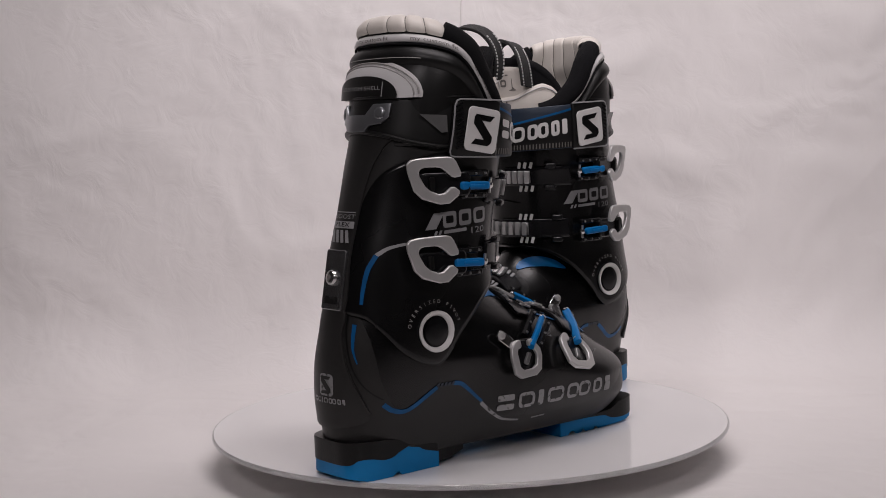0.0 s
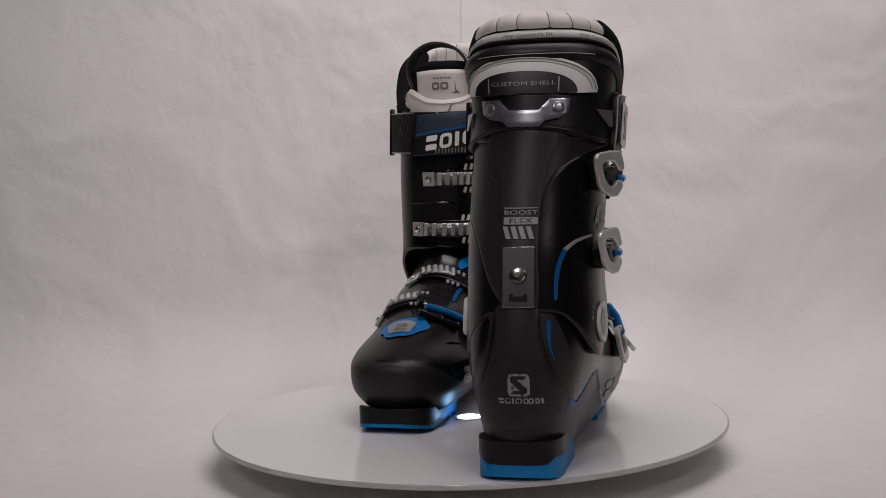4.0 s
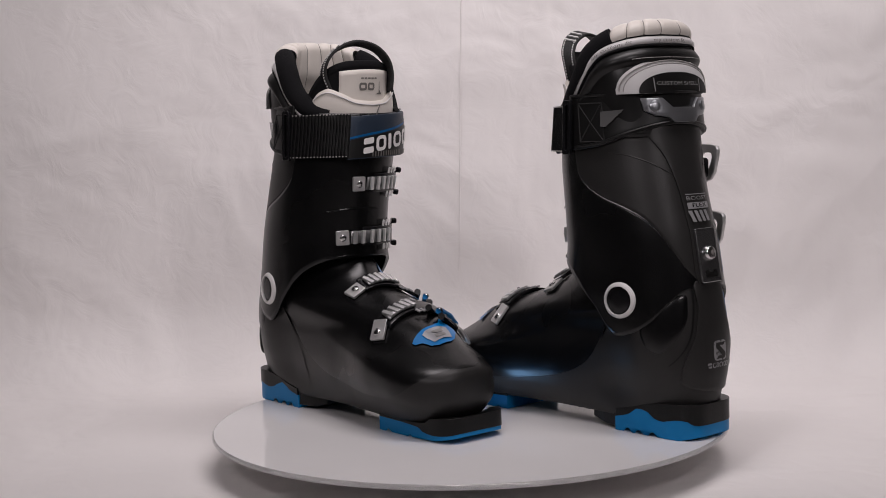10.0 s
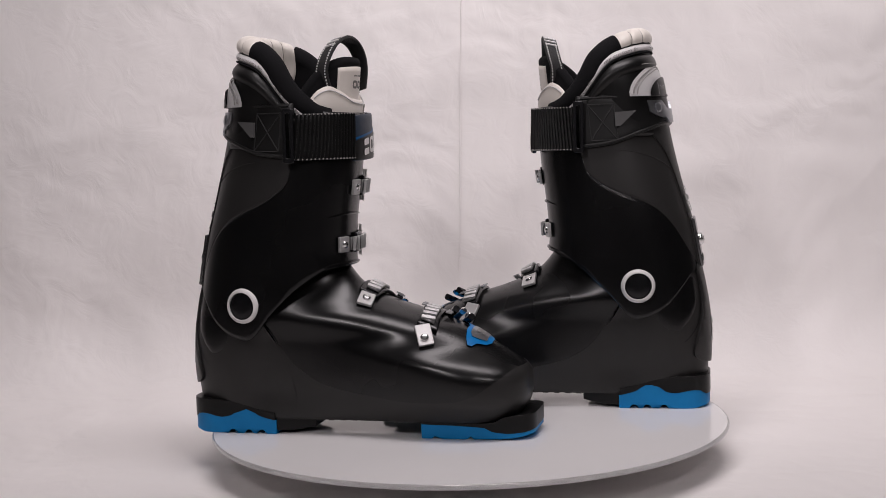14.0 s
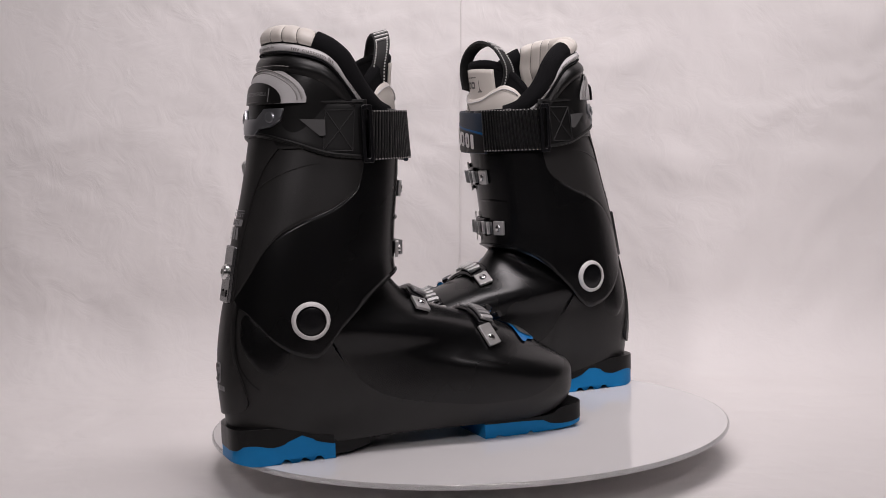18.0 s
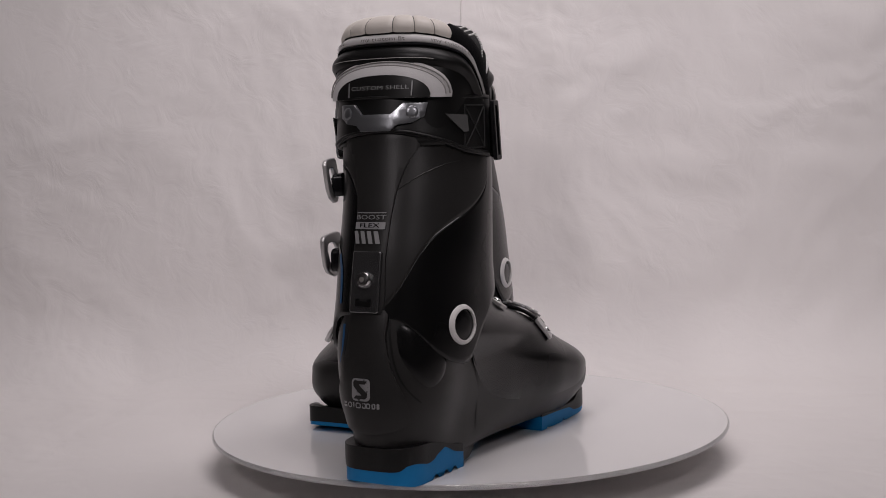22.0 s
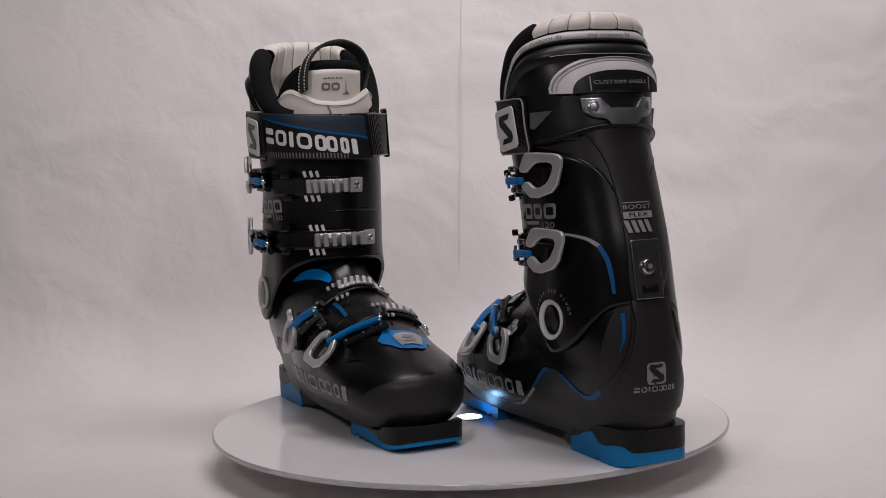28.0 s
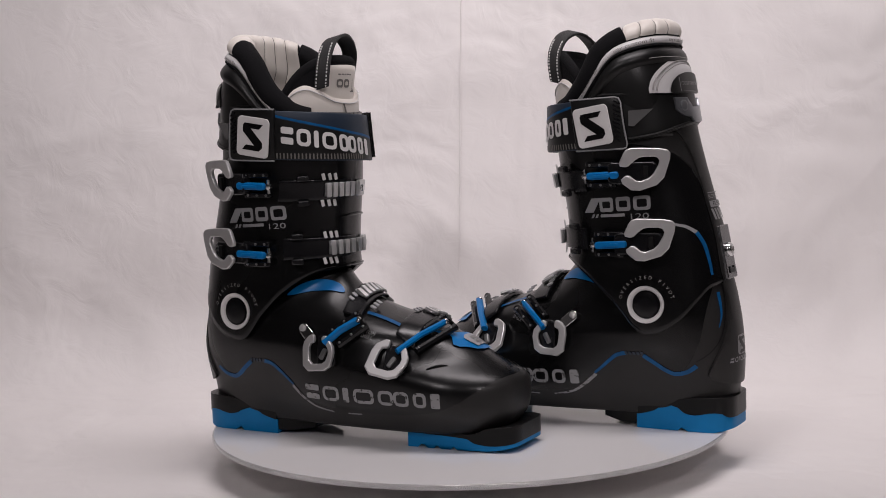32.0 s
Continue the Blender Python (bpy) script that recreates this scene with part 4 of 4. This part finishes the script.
    for k in range(18):
        u = ub + (uc - ub) * (k + 0.5) / 18
        pts = [strap_point(u, z, 6.8) for z in (239.5, 243, 258.5, 274, 277.5)]
        add("rib", tube(pts, 0.00105, 6), M_RUBBER, grip)
        for z in (239.6, 277.4):
            add("stitch", placed(slab(0.0012, 0.0012, 0.0006, 0.0003), Matrix.Translation(strap_point(u, z, 7.3)) @ cuff_frame(u, z, 0).to_3x3().to_4x4()), M_FAINT, grip)
    buckle_u = cuff_u(-54, 260, -1)
    add("strap_loop", placed(frame_plate(round_rect(0.0095, 0.046, 0.002), round_rect(0.0035, 0.038, 0.0012), 0.0035, 0.0), cuff_frame(buckle_u, 259.5, 6.6)), M_GLOSS, strap, "black strap loop", bevel=0.0006)

    # ---------------- upper buckles
    def ladder(parent, u0, u1, z, n):
        """A toothed silver rack along the front of the cuff from u0 to u1."""
        rack = add("rack", band(u0, u1, lambda i: z - 5.6, lambda i: z + 5.6, 5.2, 30, 2), M_STUD, parent, "toothed silver rack", solid=0.0015)
        for k in range(n):
            u = u0 + (u1 - u0) * (k + 0.5) / n
            add("tooth", placed(box(0, 0, 0.0007, 0.0040, 0.0122, 0.0022, pose(0, 0, 0, 0, -14, 4)), cuff_frame(u, z, 5.6)), M_RACK, rack, bevel=0.0004)
        return rack

    lever_shape = [(0.86 * u, 0.88 * v) for u, v in mm((26, 5), (19, 20), (12, 22), (-20, 20.5), (-25, 15), (-16, -12), (11, -20), (25, -9), (17, -2.5), (7, -10.5), (-6, -5.5), (-14, 8), (-11, 13), (5, 13), (11, 9), (17, 3.5))]
    for name_z, zc, zf, xr, y_end in ((0, 223, 214, -102, -3), (1, 164, 165, -107, -17)):
        # black strap round the front
        us0, us1 = cuff_u(-52, zf, 1), cuff_front_u(12 - 10 * name_z, zf)
        st = add("buckle_strap", band(us0, us1, lambda i: zf - 9 + 0.5 * i, lambda i: zf + 9 - 0.5 * i, 3.6, 40), M_GLOSS, label="black toothed buckle strap", solid=0.003, bevel=0.0008)
        for dz in (11.0, -11.0):
            for k in range(3):
                u = cuff_front_u(39 - 4.6 * k - 4 * name_z, zf)
                add("white_dash", placed(slab(0.0028, 0.0058, 0.0007, 0.0005, skew=0.0), cuff_frame(u, zf + dz, 3.0) @ pose(0, 0, 0, 0, 0, 16)), M_WHITE, st)
        ur0, ur1 = cuff_front_u(38 - 6 * name_z, zf), cuff_front_u(y_end + 7, zf)
        ladder(st, ur0, ur1, zf, 6)
        ue0 = cuff_front_u(y_end, zf)
        tab = add("rivet_tab", placed(slab(0.0125, 0.0135, 0.0028, 0.0012), cuff_frame(ue0, zf, 1.0)), M_SILVER, st, "silver rivet tab", bevel=0.0005)
        add("rivet", placed(stud(0.0034, 0.0020, 0.0028), cuff_frame(ue0, zf, 1.0)), M_STEEL, tab)
        for k in (0, 1):
            u = cuff_front_u(50, zf)
            add("catch", placed(box(0, (0.0105 if k else -0.0105), 0.0015, 0.010, 0.005, 0.005), cuff_frame(u, zf, 4.0)), M_GLOSS, st, bevel=0.0012)
        # buckle base, lever and link on the outer side
        fr = body_frame(xr / 1000, zc / 1000, "outer", 0.0)
        base = add("buckle", placed(slab(0.040, 0.018, 0.0085, 0.004, 0.010, -0.002), fr), M_GLOSS, label="silver and blue buckle", bevel=0.0012)
        add("lever", placed(plate(softened(lever_shape), 0.0036, 0.0100), fr @ pose(0, 0, 0, 0, -3, 0)), M_SILVER, base, "cast silver lever", bevel=0.0009)
        add("lever_inset", placed(slab(0.004, 0.010, 0.003, 0.001, -0.001, -0.001, 0.0082), fr), M_RUBBER, base, bevel=0.0005)
        lf = body_frame((xr + 31) / 1000, (zc - 2.5) / 1000, "outer", 0.0085, -3)
        add("link", placed(slab(0.028, 0.0060, 0.0048, 0.0022), lf), M_BLUE_GLOSS, base, "blue link", bevel=0.001)
        add("link_ridge", placed(slab(0.015, 0.0026, 0.0012, 0.0012, z=0.005), lf), M_BLUE_GLOSS, base, bevel=0.0004)
        ef = body_frame((xr + 46) / 1000, (zc - 3) / 1000, "outer", 0.0095)
        add("pin", placed(stud(0.0028, 0.0030), ef), M_STEEL, base)
        add("pin_bar", tube([ef @ Vector((0, -0.006, 0.001)), ef @ Vector((0, 0.006, 0.001))], 0.0013, 8), M_STEEL, base)
        for dz in (8.5, -8.5):
            gf = body_frame((xr + 34) / 1000, (zc - 2.5 + dz) / 1000, "outer", 0.003)
            add("guide", placed(slab(0.026, 0.0045, 0.0055, 0.0015), gf), M_GLOSS, base, bevel=0.001)
            for dx in (-9, 0, 9):
                add("guide_stud", placed(stud(0.0011, 0.0010, 0.0055), gf @ pose(dx / 1000, 0, 0)), M_STUD, base)

    # ---------------- lower buckles over the instep
    def instep(y, x, off, tree=SHELL):
        return on_body(x / 1000, y / 1000, "top", off, tree)

    hook_shape = mm((-9, 17), (-4, 17), (-4, 10), (-10, 9), (-11, -9), (6, -10), (11, 0), (7, 9), (4, 9), (4, 14), (9, 15), (17, 2), (10, -17), (-18, -15), (-17, 10))
    hook_shape = [(u * 0.92, v * 0.86 + 0.0015) for u, v in hook_shape]
    for which, x_out, x_in, y_in, lx, lz, lt in ((0, 4, 0, -18, -14, 77, 8), (1, 54, 56, -34, 47, 70, -10)):
        def strap_grid(i, j):
            y = 40 + (y_in + 6 - 40) * i
            x = x_out + (x_in - x_out) * i + (j - 0.5) * 17
            return instep(y, x, 0.0042)
        st = add("buckle_strap", grid(strap_grid, 30, 5), M_GLOSS, label="black toothed instep strap", solid=0.0032, bevel=0.0008)
        y0, y1 = (22, y_in + 10) if which == 0 else (2, y_in + 9)
        rack = add("rack", grid(lambda i, j: instep(y0 + (y1 - y0) * i, x_out + (x_in - x_out) * 0.6 + (j - 0.5) * 11, 0.0064), 16, 2), M_STUD, st, "toothed silver rack", solid=0.0015)
        n = 6 if which == 0 else 5
        for k in range(n):
            y = y0 + (y1 - y0) * (k + 0.5) / n
            p = body_frame((x_out + (x_in - x_out) * 0.6) / 1000, y / 1000, "top", 0.0068, tree=SHELL)
            add("tooth", placed(box(0, 0, 0.0001, 0.0122, 0.0036, 0.0020, pose(0, 0, 0, 5, 0, 16)), p), M_RACK, rack, bevel=0.0004)
        for k in range(3):
            for dx in (10.5, -10.5):
                p = body_frame((x_out + 3 + dx) / 1000, (y0 + 6 - 4.5 * k) / 1000, "top", 0.0044, tree=SHELL)
                add("strap_dash", placed(slab(0.0055, 0.0028, 0.0012, 0.0005), p @ pose(0, 0, 0, 0, 0, 15)), M_GREY, st)
        tf = body_frame((x_in - 1) / 1000, (118 if which == 0 else 88) / 1000, "inner", 0.0005, tree=SHELL) if which else body_frame(x_in / 1000, y_in / 1000, "top", 0.0008, tree=SHELL)
        tab = add("rivet_tab", placed(slab(0.0135, 0.020 if which else 0.017, 0.0028, 0.0012), tf @ pose(0, 0, 0, 0, 0, 8)), M_SILVER, st, "silver rivet tab", bevel=0.0005)
        add("rivet", placed(stud(0.0036, 0.0020, 0.0028), tf @ pose(0, -0.003 if which else 0, 0)), M_STEEL, tab)
        fr = body_frame(lx / 1000, lz / 1000, "outer", 0.0, tree=SHELL)
        base = add("buckle", placed(slab(0.018, 0.026, 0.0050, 0.004, 0.004, 0.004), fr), M_GLOSS, label="silver and blue buckle", bevel=0.0012)
        add("lever", placed(plate(softened([(u * (1.12 if which else 1.0), v * (1.2 if which else 1.08)) for u, v in hook_shape]), 0.0036, 0.0050), fr @ pose(0, 0, 0.0012, -4, 0, lt)), M_SILVER, base, "cast silver lever", bevel=0.0009)
        add("lever_tongue", placed(slab(0.0042, 0.010, 0.0030, 0.0012, 0.001, 0.002, 0.004), fr @ pose(0, 0, 0, 0, 0, -30)), M_STUD, base, bevel=0.0008)
        # link up to the strap
        a = on_body((lx + 4) / 1000, (lz + 9) / 1000, "outer", 0.0085, SHELL)
        b = on_body((lx + 28) / 1000, 0.101 if which == 0 else 0.095, "outer", 0.0085, SHELL)
        c = (a + b) / 2 + Vector((0, 0.0015, 0.0015))
        add("link", tube([a, a.lerp(c, 0.5), c, c.lerp(b, 0.5), b], 0.0036, 8, flat=0.75), M_BLUE_GLOSS, base, "blue link")
        add("pin", placed(stud(0.0030, 0.0030), Matrix.Translation(b) @ pose(0, 0, 0, -60, 0, 0)), M_STEEL, base)
        d = (b - a).normalized()
        w = d.cross(Vector((0, 1, 0.6))).normalized()
        for s in (1, -1):
            g0, g1 = a.lerp(b, 0.25) + w * 0.0075 * s - Vector((0, 0.003, 0.002)), b + d * 0.004 + w * 0.0075 * s - Vector((0, 0.003, 0.002))
            add("guide", tube([g0, g0.lerp(g1, 0.33), g0.lerp(g1, 0.66), g1], 0.0032, 8), M_GLOSS, base)
            for t in (0.1, 0.5, 0.9):
                add("guide_stud", placed(stud(0.0011, 0.0012), Matrix.Translation(g0.lerp(g1, t) + Vector((0, 0.0025, 0.0015))) @ pose(0, 0, 0, -70, 0, 0)), M_STUD, base)
        if which == 0:
            rf = body_frame(-0.031, 0.094, "outer", 0.0035, -42, tree=SHELL)
            rp = add("rivet_plate", placed(slab(0.018, 0.0090, 0.0022, 0.0044), rf), M_STEEL, base, "bright steel rivet plate", bevel=0.0004)
            add("rivet", placed(stud(0.0030, 0.0020, 0.0022), rf @ pose(-0.005, 0, 0)), M_SILVER, rp)

    # toe emblem
    print_on("toe_emblem", flat_shape([mm((69.6, 24), (76.4, 22), (81.5, 17), (84.9, 19), (88.3, 24), (93.4, 22), (98.5, 17), (104.5, 12), (107.8, 5), (107.8, -7), (104.5, -13), (96.8, -17), (93.4, -22), (90, -22.5), (88.3, -19), (87.5, -15), (86.6, -8), (86.6, 2), (84, 10), (76.4, 17))], 0.005), M_BLUE_GLOSS, "top", 0, -2.5, parent=upper, tree=SHELL, off=0.0014, label="blue toe emblem")
    print_on("emblem_plate", flat_shape([mm((103.6, 9), (96.8, 11.5), (91.7, 12), (90, 8), (90, -9), (91.7, -13), (96.8, -12), (103.6, -9))], 0.005), M_PLATE, "top", 0, -2.5, parent=upper, tree=SHELL, off=0.0022, label="silver emblem plate")
    print_on("emblem_mark", flat_shape([mm((101, -5), (101, 5), (98.9, 5), (96.8, -1), (96.8, 5), (93.4, 5), (93.4, -5), (95.5, -5), (97.7, 1), (97.7, -5))], 0.006), M_STUD, "top", 0, -2.5, parent=upper, tree=SHELL, off=0.0026)
    # toe crease
    crease = [on_body(x / 1000, z / 1000, "outer", 0.0002, SHELL) for x, z in spline([(76, 68), (81, 69.5), (86, 70.5), (91, 70.5)], 6, closed=False)]
    add("toe_crease", tube(crease, lambda t: 0.0003 + 0.0009 * math.sin(math.pi * t), 6), M_BLACK, upper)

    # ---------------- liner
    def rim(u):
        return LI_TOP(along(u % 1.0)[0])

    def lband(u0, u1, d0, d1, out, nu=60, nv=4, bulge=0.0):
        """A strip on the liner at depths d0 to d1 below its rim."""
        return grid(lambda i, j: liner_point((u0 + (u1 - u0) * i) % 1.0, rim(u0 + (u1 - u0) * i) - d0 - (d1 - d0) * j, out + bulge * math.sin(math.pi * j)), nu, nv)

    liner = add("liner", grid(lambda i, j: liner_point(i, 250 + (rim(i) - 6 - 250) * j, 0.0), 96, 24, closed=True), M_LEATHER, label="padded black and white inner boot", solid=0.010)
    uw = 0.165
    segs = 7
    for k in range(segs):
        a, b = -uw + 2 * uw * k / segs, -uw + 2 * uw * (k + 1) / segs

        def quilt(i, j):
            """One padded strip: over the rim from outside and down the inner back, sunk at its two seams."""
            u = a + (b - a) * i
            puff = 1 - 0.16 * abs(2 * i - 1) ** 5
            if j < 0.45:
                t = radians(-32 + 212 * j / 0.45)
                return liner_point(u % 1.0, rim(u) - 2.5 + 9.0 * puff * math.sin(t), -6.5 + 9.0 * puff * math.cos(t))
            d = (j - 0.45) / 0.55
            return liner_point(u % 1.0, rim(u) - 2.5 - (rim(u) - 2.5 - 258) * d, -6.5 - 9.0 * puff - 1.5 * d)
        add("rim_pad", grid(quilt, 10, 36), M_CREAM, liner, "white quilted leather rim and back padding")
        if k:
            pts = [quilt(0.0, j / 30) for j in range(31)]
            add("quilt_seam", tube(pts, 0.0005, 5), M_SEAM, liner)
    for s in (1, -1):
        u0, u1 = s * (uw - 0.004), s * 0.385
        pts = [liner_point((u0 + (u1 - u0) * t / 30) % 1.0, rim(u0 + (u1 - u0) * t / 30) - 3.5, -5.0) for t in range(31)]
        add("rim_roll", tube(pts, lambda t: 0.0096 - 0.003 * max(0, t - 0.7), 14), M_FLEECE, liner, "black fleece rim")
        add("side_lining", lband(u0, u1, 4, 50, -13, 30, 6), M_FLEECE, liner)
    add("piping", lband(-0.37, 0.37, 8.5, 15.0, 0.9, 120, 4, 1.4), M_PALE, liner, "white band below the rim", solid=0.002)
    add("band_edge", tube([liner_point((-0.37 + 0.74 * k / 90) % 1.0, rim(-0.37 + 0.74 * k / 90) - 16.0, 1.2) for k in range(91)], 0.0009, 6), M_FLEECE, liner)
    ring_b = np.linspace(-0.37, 0.37, 201)
    ring_q = [liner_point(u % 1.0, rim(u) - 12) for u in ring_b]
    ring_t = np.concatenate([[0], np.cumsum([(ring_q[k + 1] - ring_q[k]).length for k in range(200)])])
    ring_t = ring_t - ring_t[100]
    for k in range(-2, 3):
        bm = text_shape("my custom fit", 0.0032, 0.036, 0.006)
        for v in bm.verts:
            u = float(np.interp(-0.004 + 0.055 * k - side * v.co.x, ring_t, ring_b))
            v.co = liner_point(u % 1.0, rim(u) - 11.8 + 1000 * v.co.y, 2.75)
        add("band_print", bm, M_SEAM, liner)
    add("black_roll", lband(-0.34, 0.34, 17.5, 31, 0.4, 100, 6, 3.6), M_LEATHER, liner, "padded black leather band")
    add("stitching", grid(lambda i, j: liner_point((-0.10 + 0.20 * i) % 1.0, rim(-0.10 + 0.20 * i) - 26.0 - 0.5 * j, 4.1), 60, 1), M_FAINT, liner)

    ring_u = np.linspace(-0.4, 0.4, 241)
    ring_p = [liner_point(u % 1.0, 296) for u in ring_u]
    ring_s = np.concatenate([[0], np.cumsum([(ring_p[k + 1] - ring_p[k]).length for k in range(240)])])
    ring_s = ring_s - ring_s[120]

    def on_liner(s, z, off):
        """A point on the liner at s along its outline from the middle of the back, at height z."""
        return liner_point(float(np.interp(s, ring_s, ring_u)) % 1.0, z * 1000, off * 1000)

    def wrapped(bm, off):
        for v in bm.verts:
            v.co = on_liner(v.co.x, v.co.y, off)
        return bm

    def dome(half, top, n, off, base=285.5, mid=-6.5):
        """A patch on the back of the liner with a rounded top."""
        def f(i, j):
            k = -math.cos(math.pi * i)
            return on_liner((mid + half * k) / 1000, (base + (top - base) * max(0.02, 1 - abs(k) ** n) ** (1 / n) * j) / 1000, off)
        return grid(f, 48, 8)
    for half, top, off in ((56, 315, 0.0012), (52.5, 312.5, 0.0022), (49, 310, 0.0030)):
        add("heel_patch", dome(half, top, 2.1, off), M_PALE, liner, "pale grey heel patch")
    for half, top in ((53, 312.9), (49.5, 310.4)):
        pts = [(-6.5 - half * math.cos(a), 285.5 + (top - 285.5) * max(0.0, 1 - abs(math.cos(a)) ** 2.1) ** (1 / 2.1)) for a in (math.pi * k / 40 for k in range(1, 40))]
        add("ridge", tube([on_liner(s / 1000, z / 1000, 0.0028) for s, z in pts], 0.0006, 6), M_FAINT, liner)
    tab = add("shell_tab", dome(37, 303, 2.3, 0.0050), M_LEATHER, liner, "dark rubber tab with raised words")
    bm = text_shape("CUSTOM SHELL", 0.0030, 0.044, 0.005)
    for v in bm.verts:
        v.co = on_liner(-0.0065 - side * v.co.x, 0.2935 + v.co.y, 0.0056)
    add("tab_print", bm, M_GREY, tab)
    for s in (-0.0305, 0.0175):
        add("tab_line", wrapped(flat_shape([round_rect(0.0009, 0.011, 0.0002, 1, s, 0.2925)], 0.006), 0.0056), M_GREY, tab)
    # ---------------- tongue
    def tongue_point(a, z, out=0.0):
        r = radians(a)
        lean = (z - 285) * 0.10
        return Vector((-60 + (47 + out) * math.cos(r) + lean, 12 + (45 + out) * math.sin(r) + 0.0, z)) / 1000

    def tongue_top(a):
        return 322.5 - 34 * (abs(a) / 76) ** 3.6
    tongue = add("tongue", grid(lambda i, j: tongue_point(-76 + 152 * i, 255 + (tongue_top(-76 + 152 * i) - 255) * j), 44, 14), M_FLEECE, label="black and white padded tongue", solid=0.009, bevel=0.002)
    pts = [tongue_point(-76 + 4 * k, tongue_top(-76 + 4 * k) - 1, -4.5) for k in range(39)]
    add("tongue_rim", tube(pts, 0.0050, 10), M_FLEECE, tongue)
    add("tongue_label", grid(lambda i, j: tongue_point(-36 + 74 * i, 272 + (316.5 + 1.5 * math.sin(math.pi * i) - 272) * j, 0.9), 20, 10), M_CREAM, tongue, "white printed tongue label", solid=0.001)

    def label_print(bm, a0, z0):
        for v in bm.verts:
            v.co = tongue_point(a0 + side * math.degrees(v.co.x / 0.047), z0 + v.co.y * 1000, 1.3)
        return bm
    for k in range(5):
        add("label_bar", label_print(flat_shape([round_rect(0.003, 0.0012, 0.0003, 1, -0.009 + 0.0038 * k, 0)], 0.006), 2, 310), M_SEAM, tongue)
    for x in (-0.008, 0.001):
        add("label_mark", label_print(flat_shape([(round_rect(0.008, 0.007, 0.002, 2, x, 0), round_rect(0.0042, 0.0032, 0.0008, 2, x, 0))], 0.006), 2, 302.5), M_SEAM, tongue)
    add("label_mark", label_print(flat_shape([[(0.0112, 0.006), (0.0118, 0.006), (0.0122, -0.002), (0.0155, -0.005), (0.0155, -0.0056), (0.0080, -0.0056), (0.0080, -0.005), (0.0112, -0.004)]], 0.006), 2, 301), M_SEAM, tongue)

    lip_curve = smooth_table([(0, 289), (18, 290.5), (36, 297), (50, 301), (60, 298), (72, 286), (86, 272)])

    def lip_top(a):
        return lip_curve(abs(a - 2))

    def lip_low(a):
        return 256 + 12 * (abs(a - 2) / 82) ** 3
    add("tongue_lip", grid(lambda i, j: tongue_point(-78 + 160 * i, lip_low(-78 + 160 * i) + (lip_top(-78 + 160 * i) - lip_low(-78 + 160 * i)) * j, 2.6 + 3.4 * math.sin(math.pi * j) ** 0.5), 50, 10), M_CREAM, tongue, "white padded tongue lip", solid=0.005, bevel=0.0015)
    add("lip_seam", tube([tongue_point(-62 + 4 * k, lip_top(-62 + 4 * k) - 3.5, 5.2) for k in range(33)], 0.0006, 5), M_PALE, tongue)
    add("lip_seam", tube([tongue_point(2 + 9 * (k / 10) ** 1.6, 261 + (lip_top(6) - 265) * k / 10, 6.2) for k in range(11)], 0.0006, 5), M_SEAM, tongue)
    # pull loop
    path = spline([(-30, -20, 298), (-31, -25, 312), (-28, -24, 325), (-24, -14, 337), (-20, 4, 343.5), (-17, 24, 339.5), (-15, 37, 328), (-15, 42, 314), (-17, 42, 298)], 6, closed=False)
    loop = add("pull_loop", grid(lambda i, j: (Vector(path[round(i * (len(path) - 1))]) + Vector((j - 0.5, (j - 0.5) * -0.25, (j - 0.5) * 0.25)) * 12.5) / 1000, len(path) - 1, 3), M_WEB, tongue, "black webbing pull loop with white stitches", solid=0.0026, bevel=0.0006)
    for j in (0.16, 0.84):
        for k in list(range(1, 18)) + list(range(33, 48)):
            p0, p1 = Vector(path[k]), Vector(path[min(k + 1, len(path) - 1)])
            o = Vector((j - 0.5, (j - 0.5) * -0.25, (j - 0.5) * 0.25)) * 12.5
            out = (p0 - Vector((-24, 9, 315)))
            out = Vector((0, out.y, out.z)).normalized() * 0.5
            a, b = p0 + o + out, p0.lerp(p1, 0.55) + o + out
            add("stitch", tube([a / 1000, a.lerp(b, 0.5) / 1000, b / 1000], 0.0006, 5), M_WHITE, loop)
    for k in (17, 19, 21):
        p0, p1 = Vector(path[k]), Vector(path[k + 1])
        o = Vector((0.5, -0.125, 0.125)) * 10.5
        out = Vector((0, p0.y - 9, p0.z - 315)).normalized() * 0.6
        a, b = p0 - o + out, p0 + o + out
        add("white_bar", tube([a / 1000, a.lerp(b, 0.5) / 1000, b / 1000], 0.0009, 6), M_WHITE, loop)
    return boot


LEFT = ski_boot(1, "black charcoal ski boot, blue soles, silver buckles, on the disc")
RIGHT = ski_boot(-1, "black charcoal ski boot, blue soles, silver buckles, its mirrored twin")


def motions():
    """The disc turns evenly and carries both boots."""
    times = [k * 0.5 for k in range(65)]
    for ob, (x, y, a) in ((LEFT, LEFT_POSE), (RIGHT, RIGHT_POSE), (turntable, (0, 0, 0))):
        walk(ob, [(t, pose(0, 0, 0, 0, 0, RATE * (t - ZERO)) @ pose(x, y, 0, 0, 0, a)) for t in times])


motions()
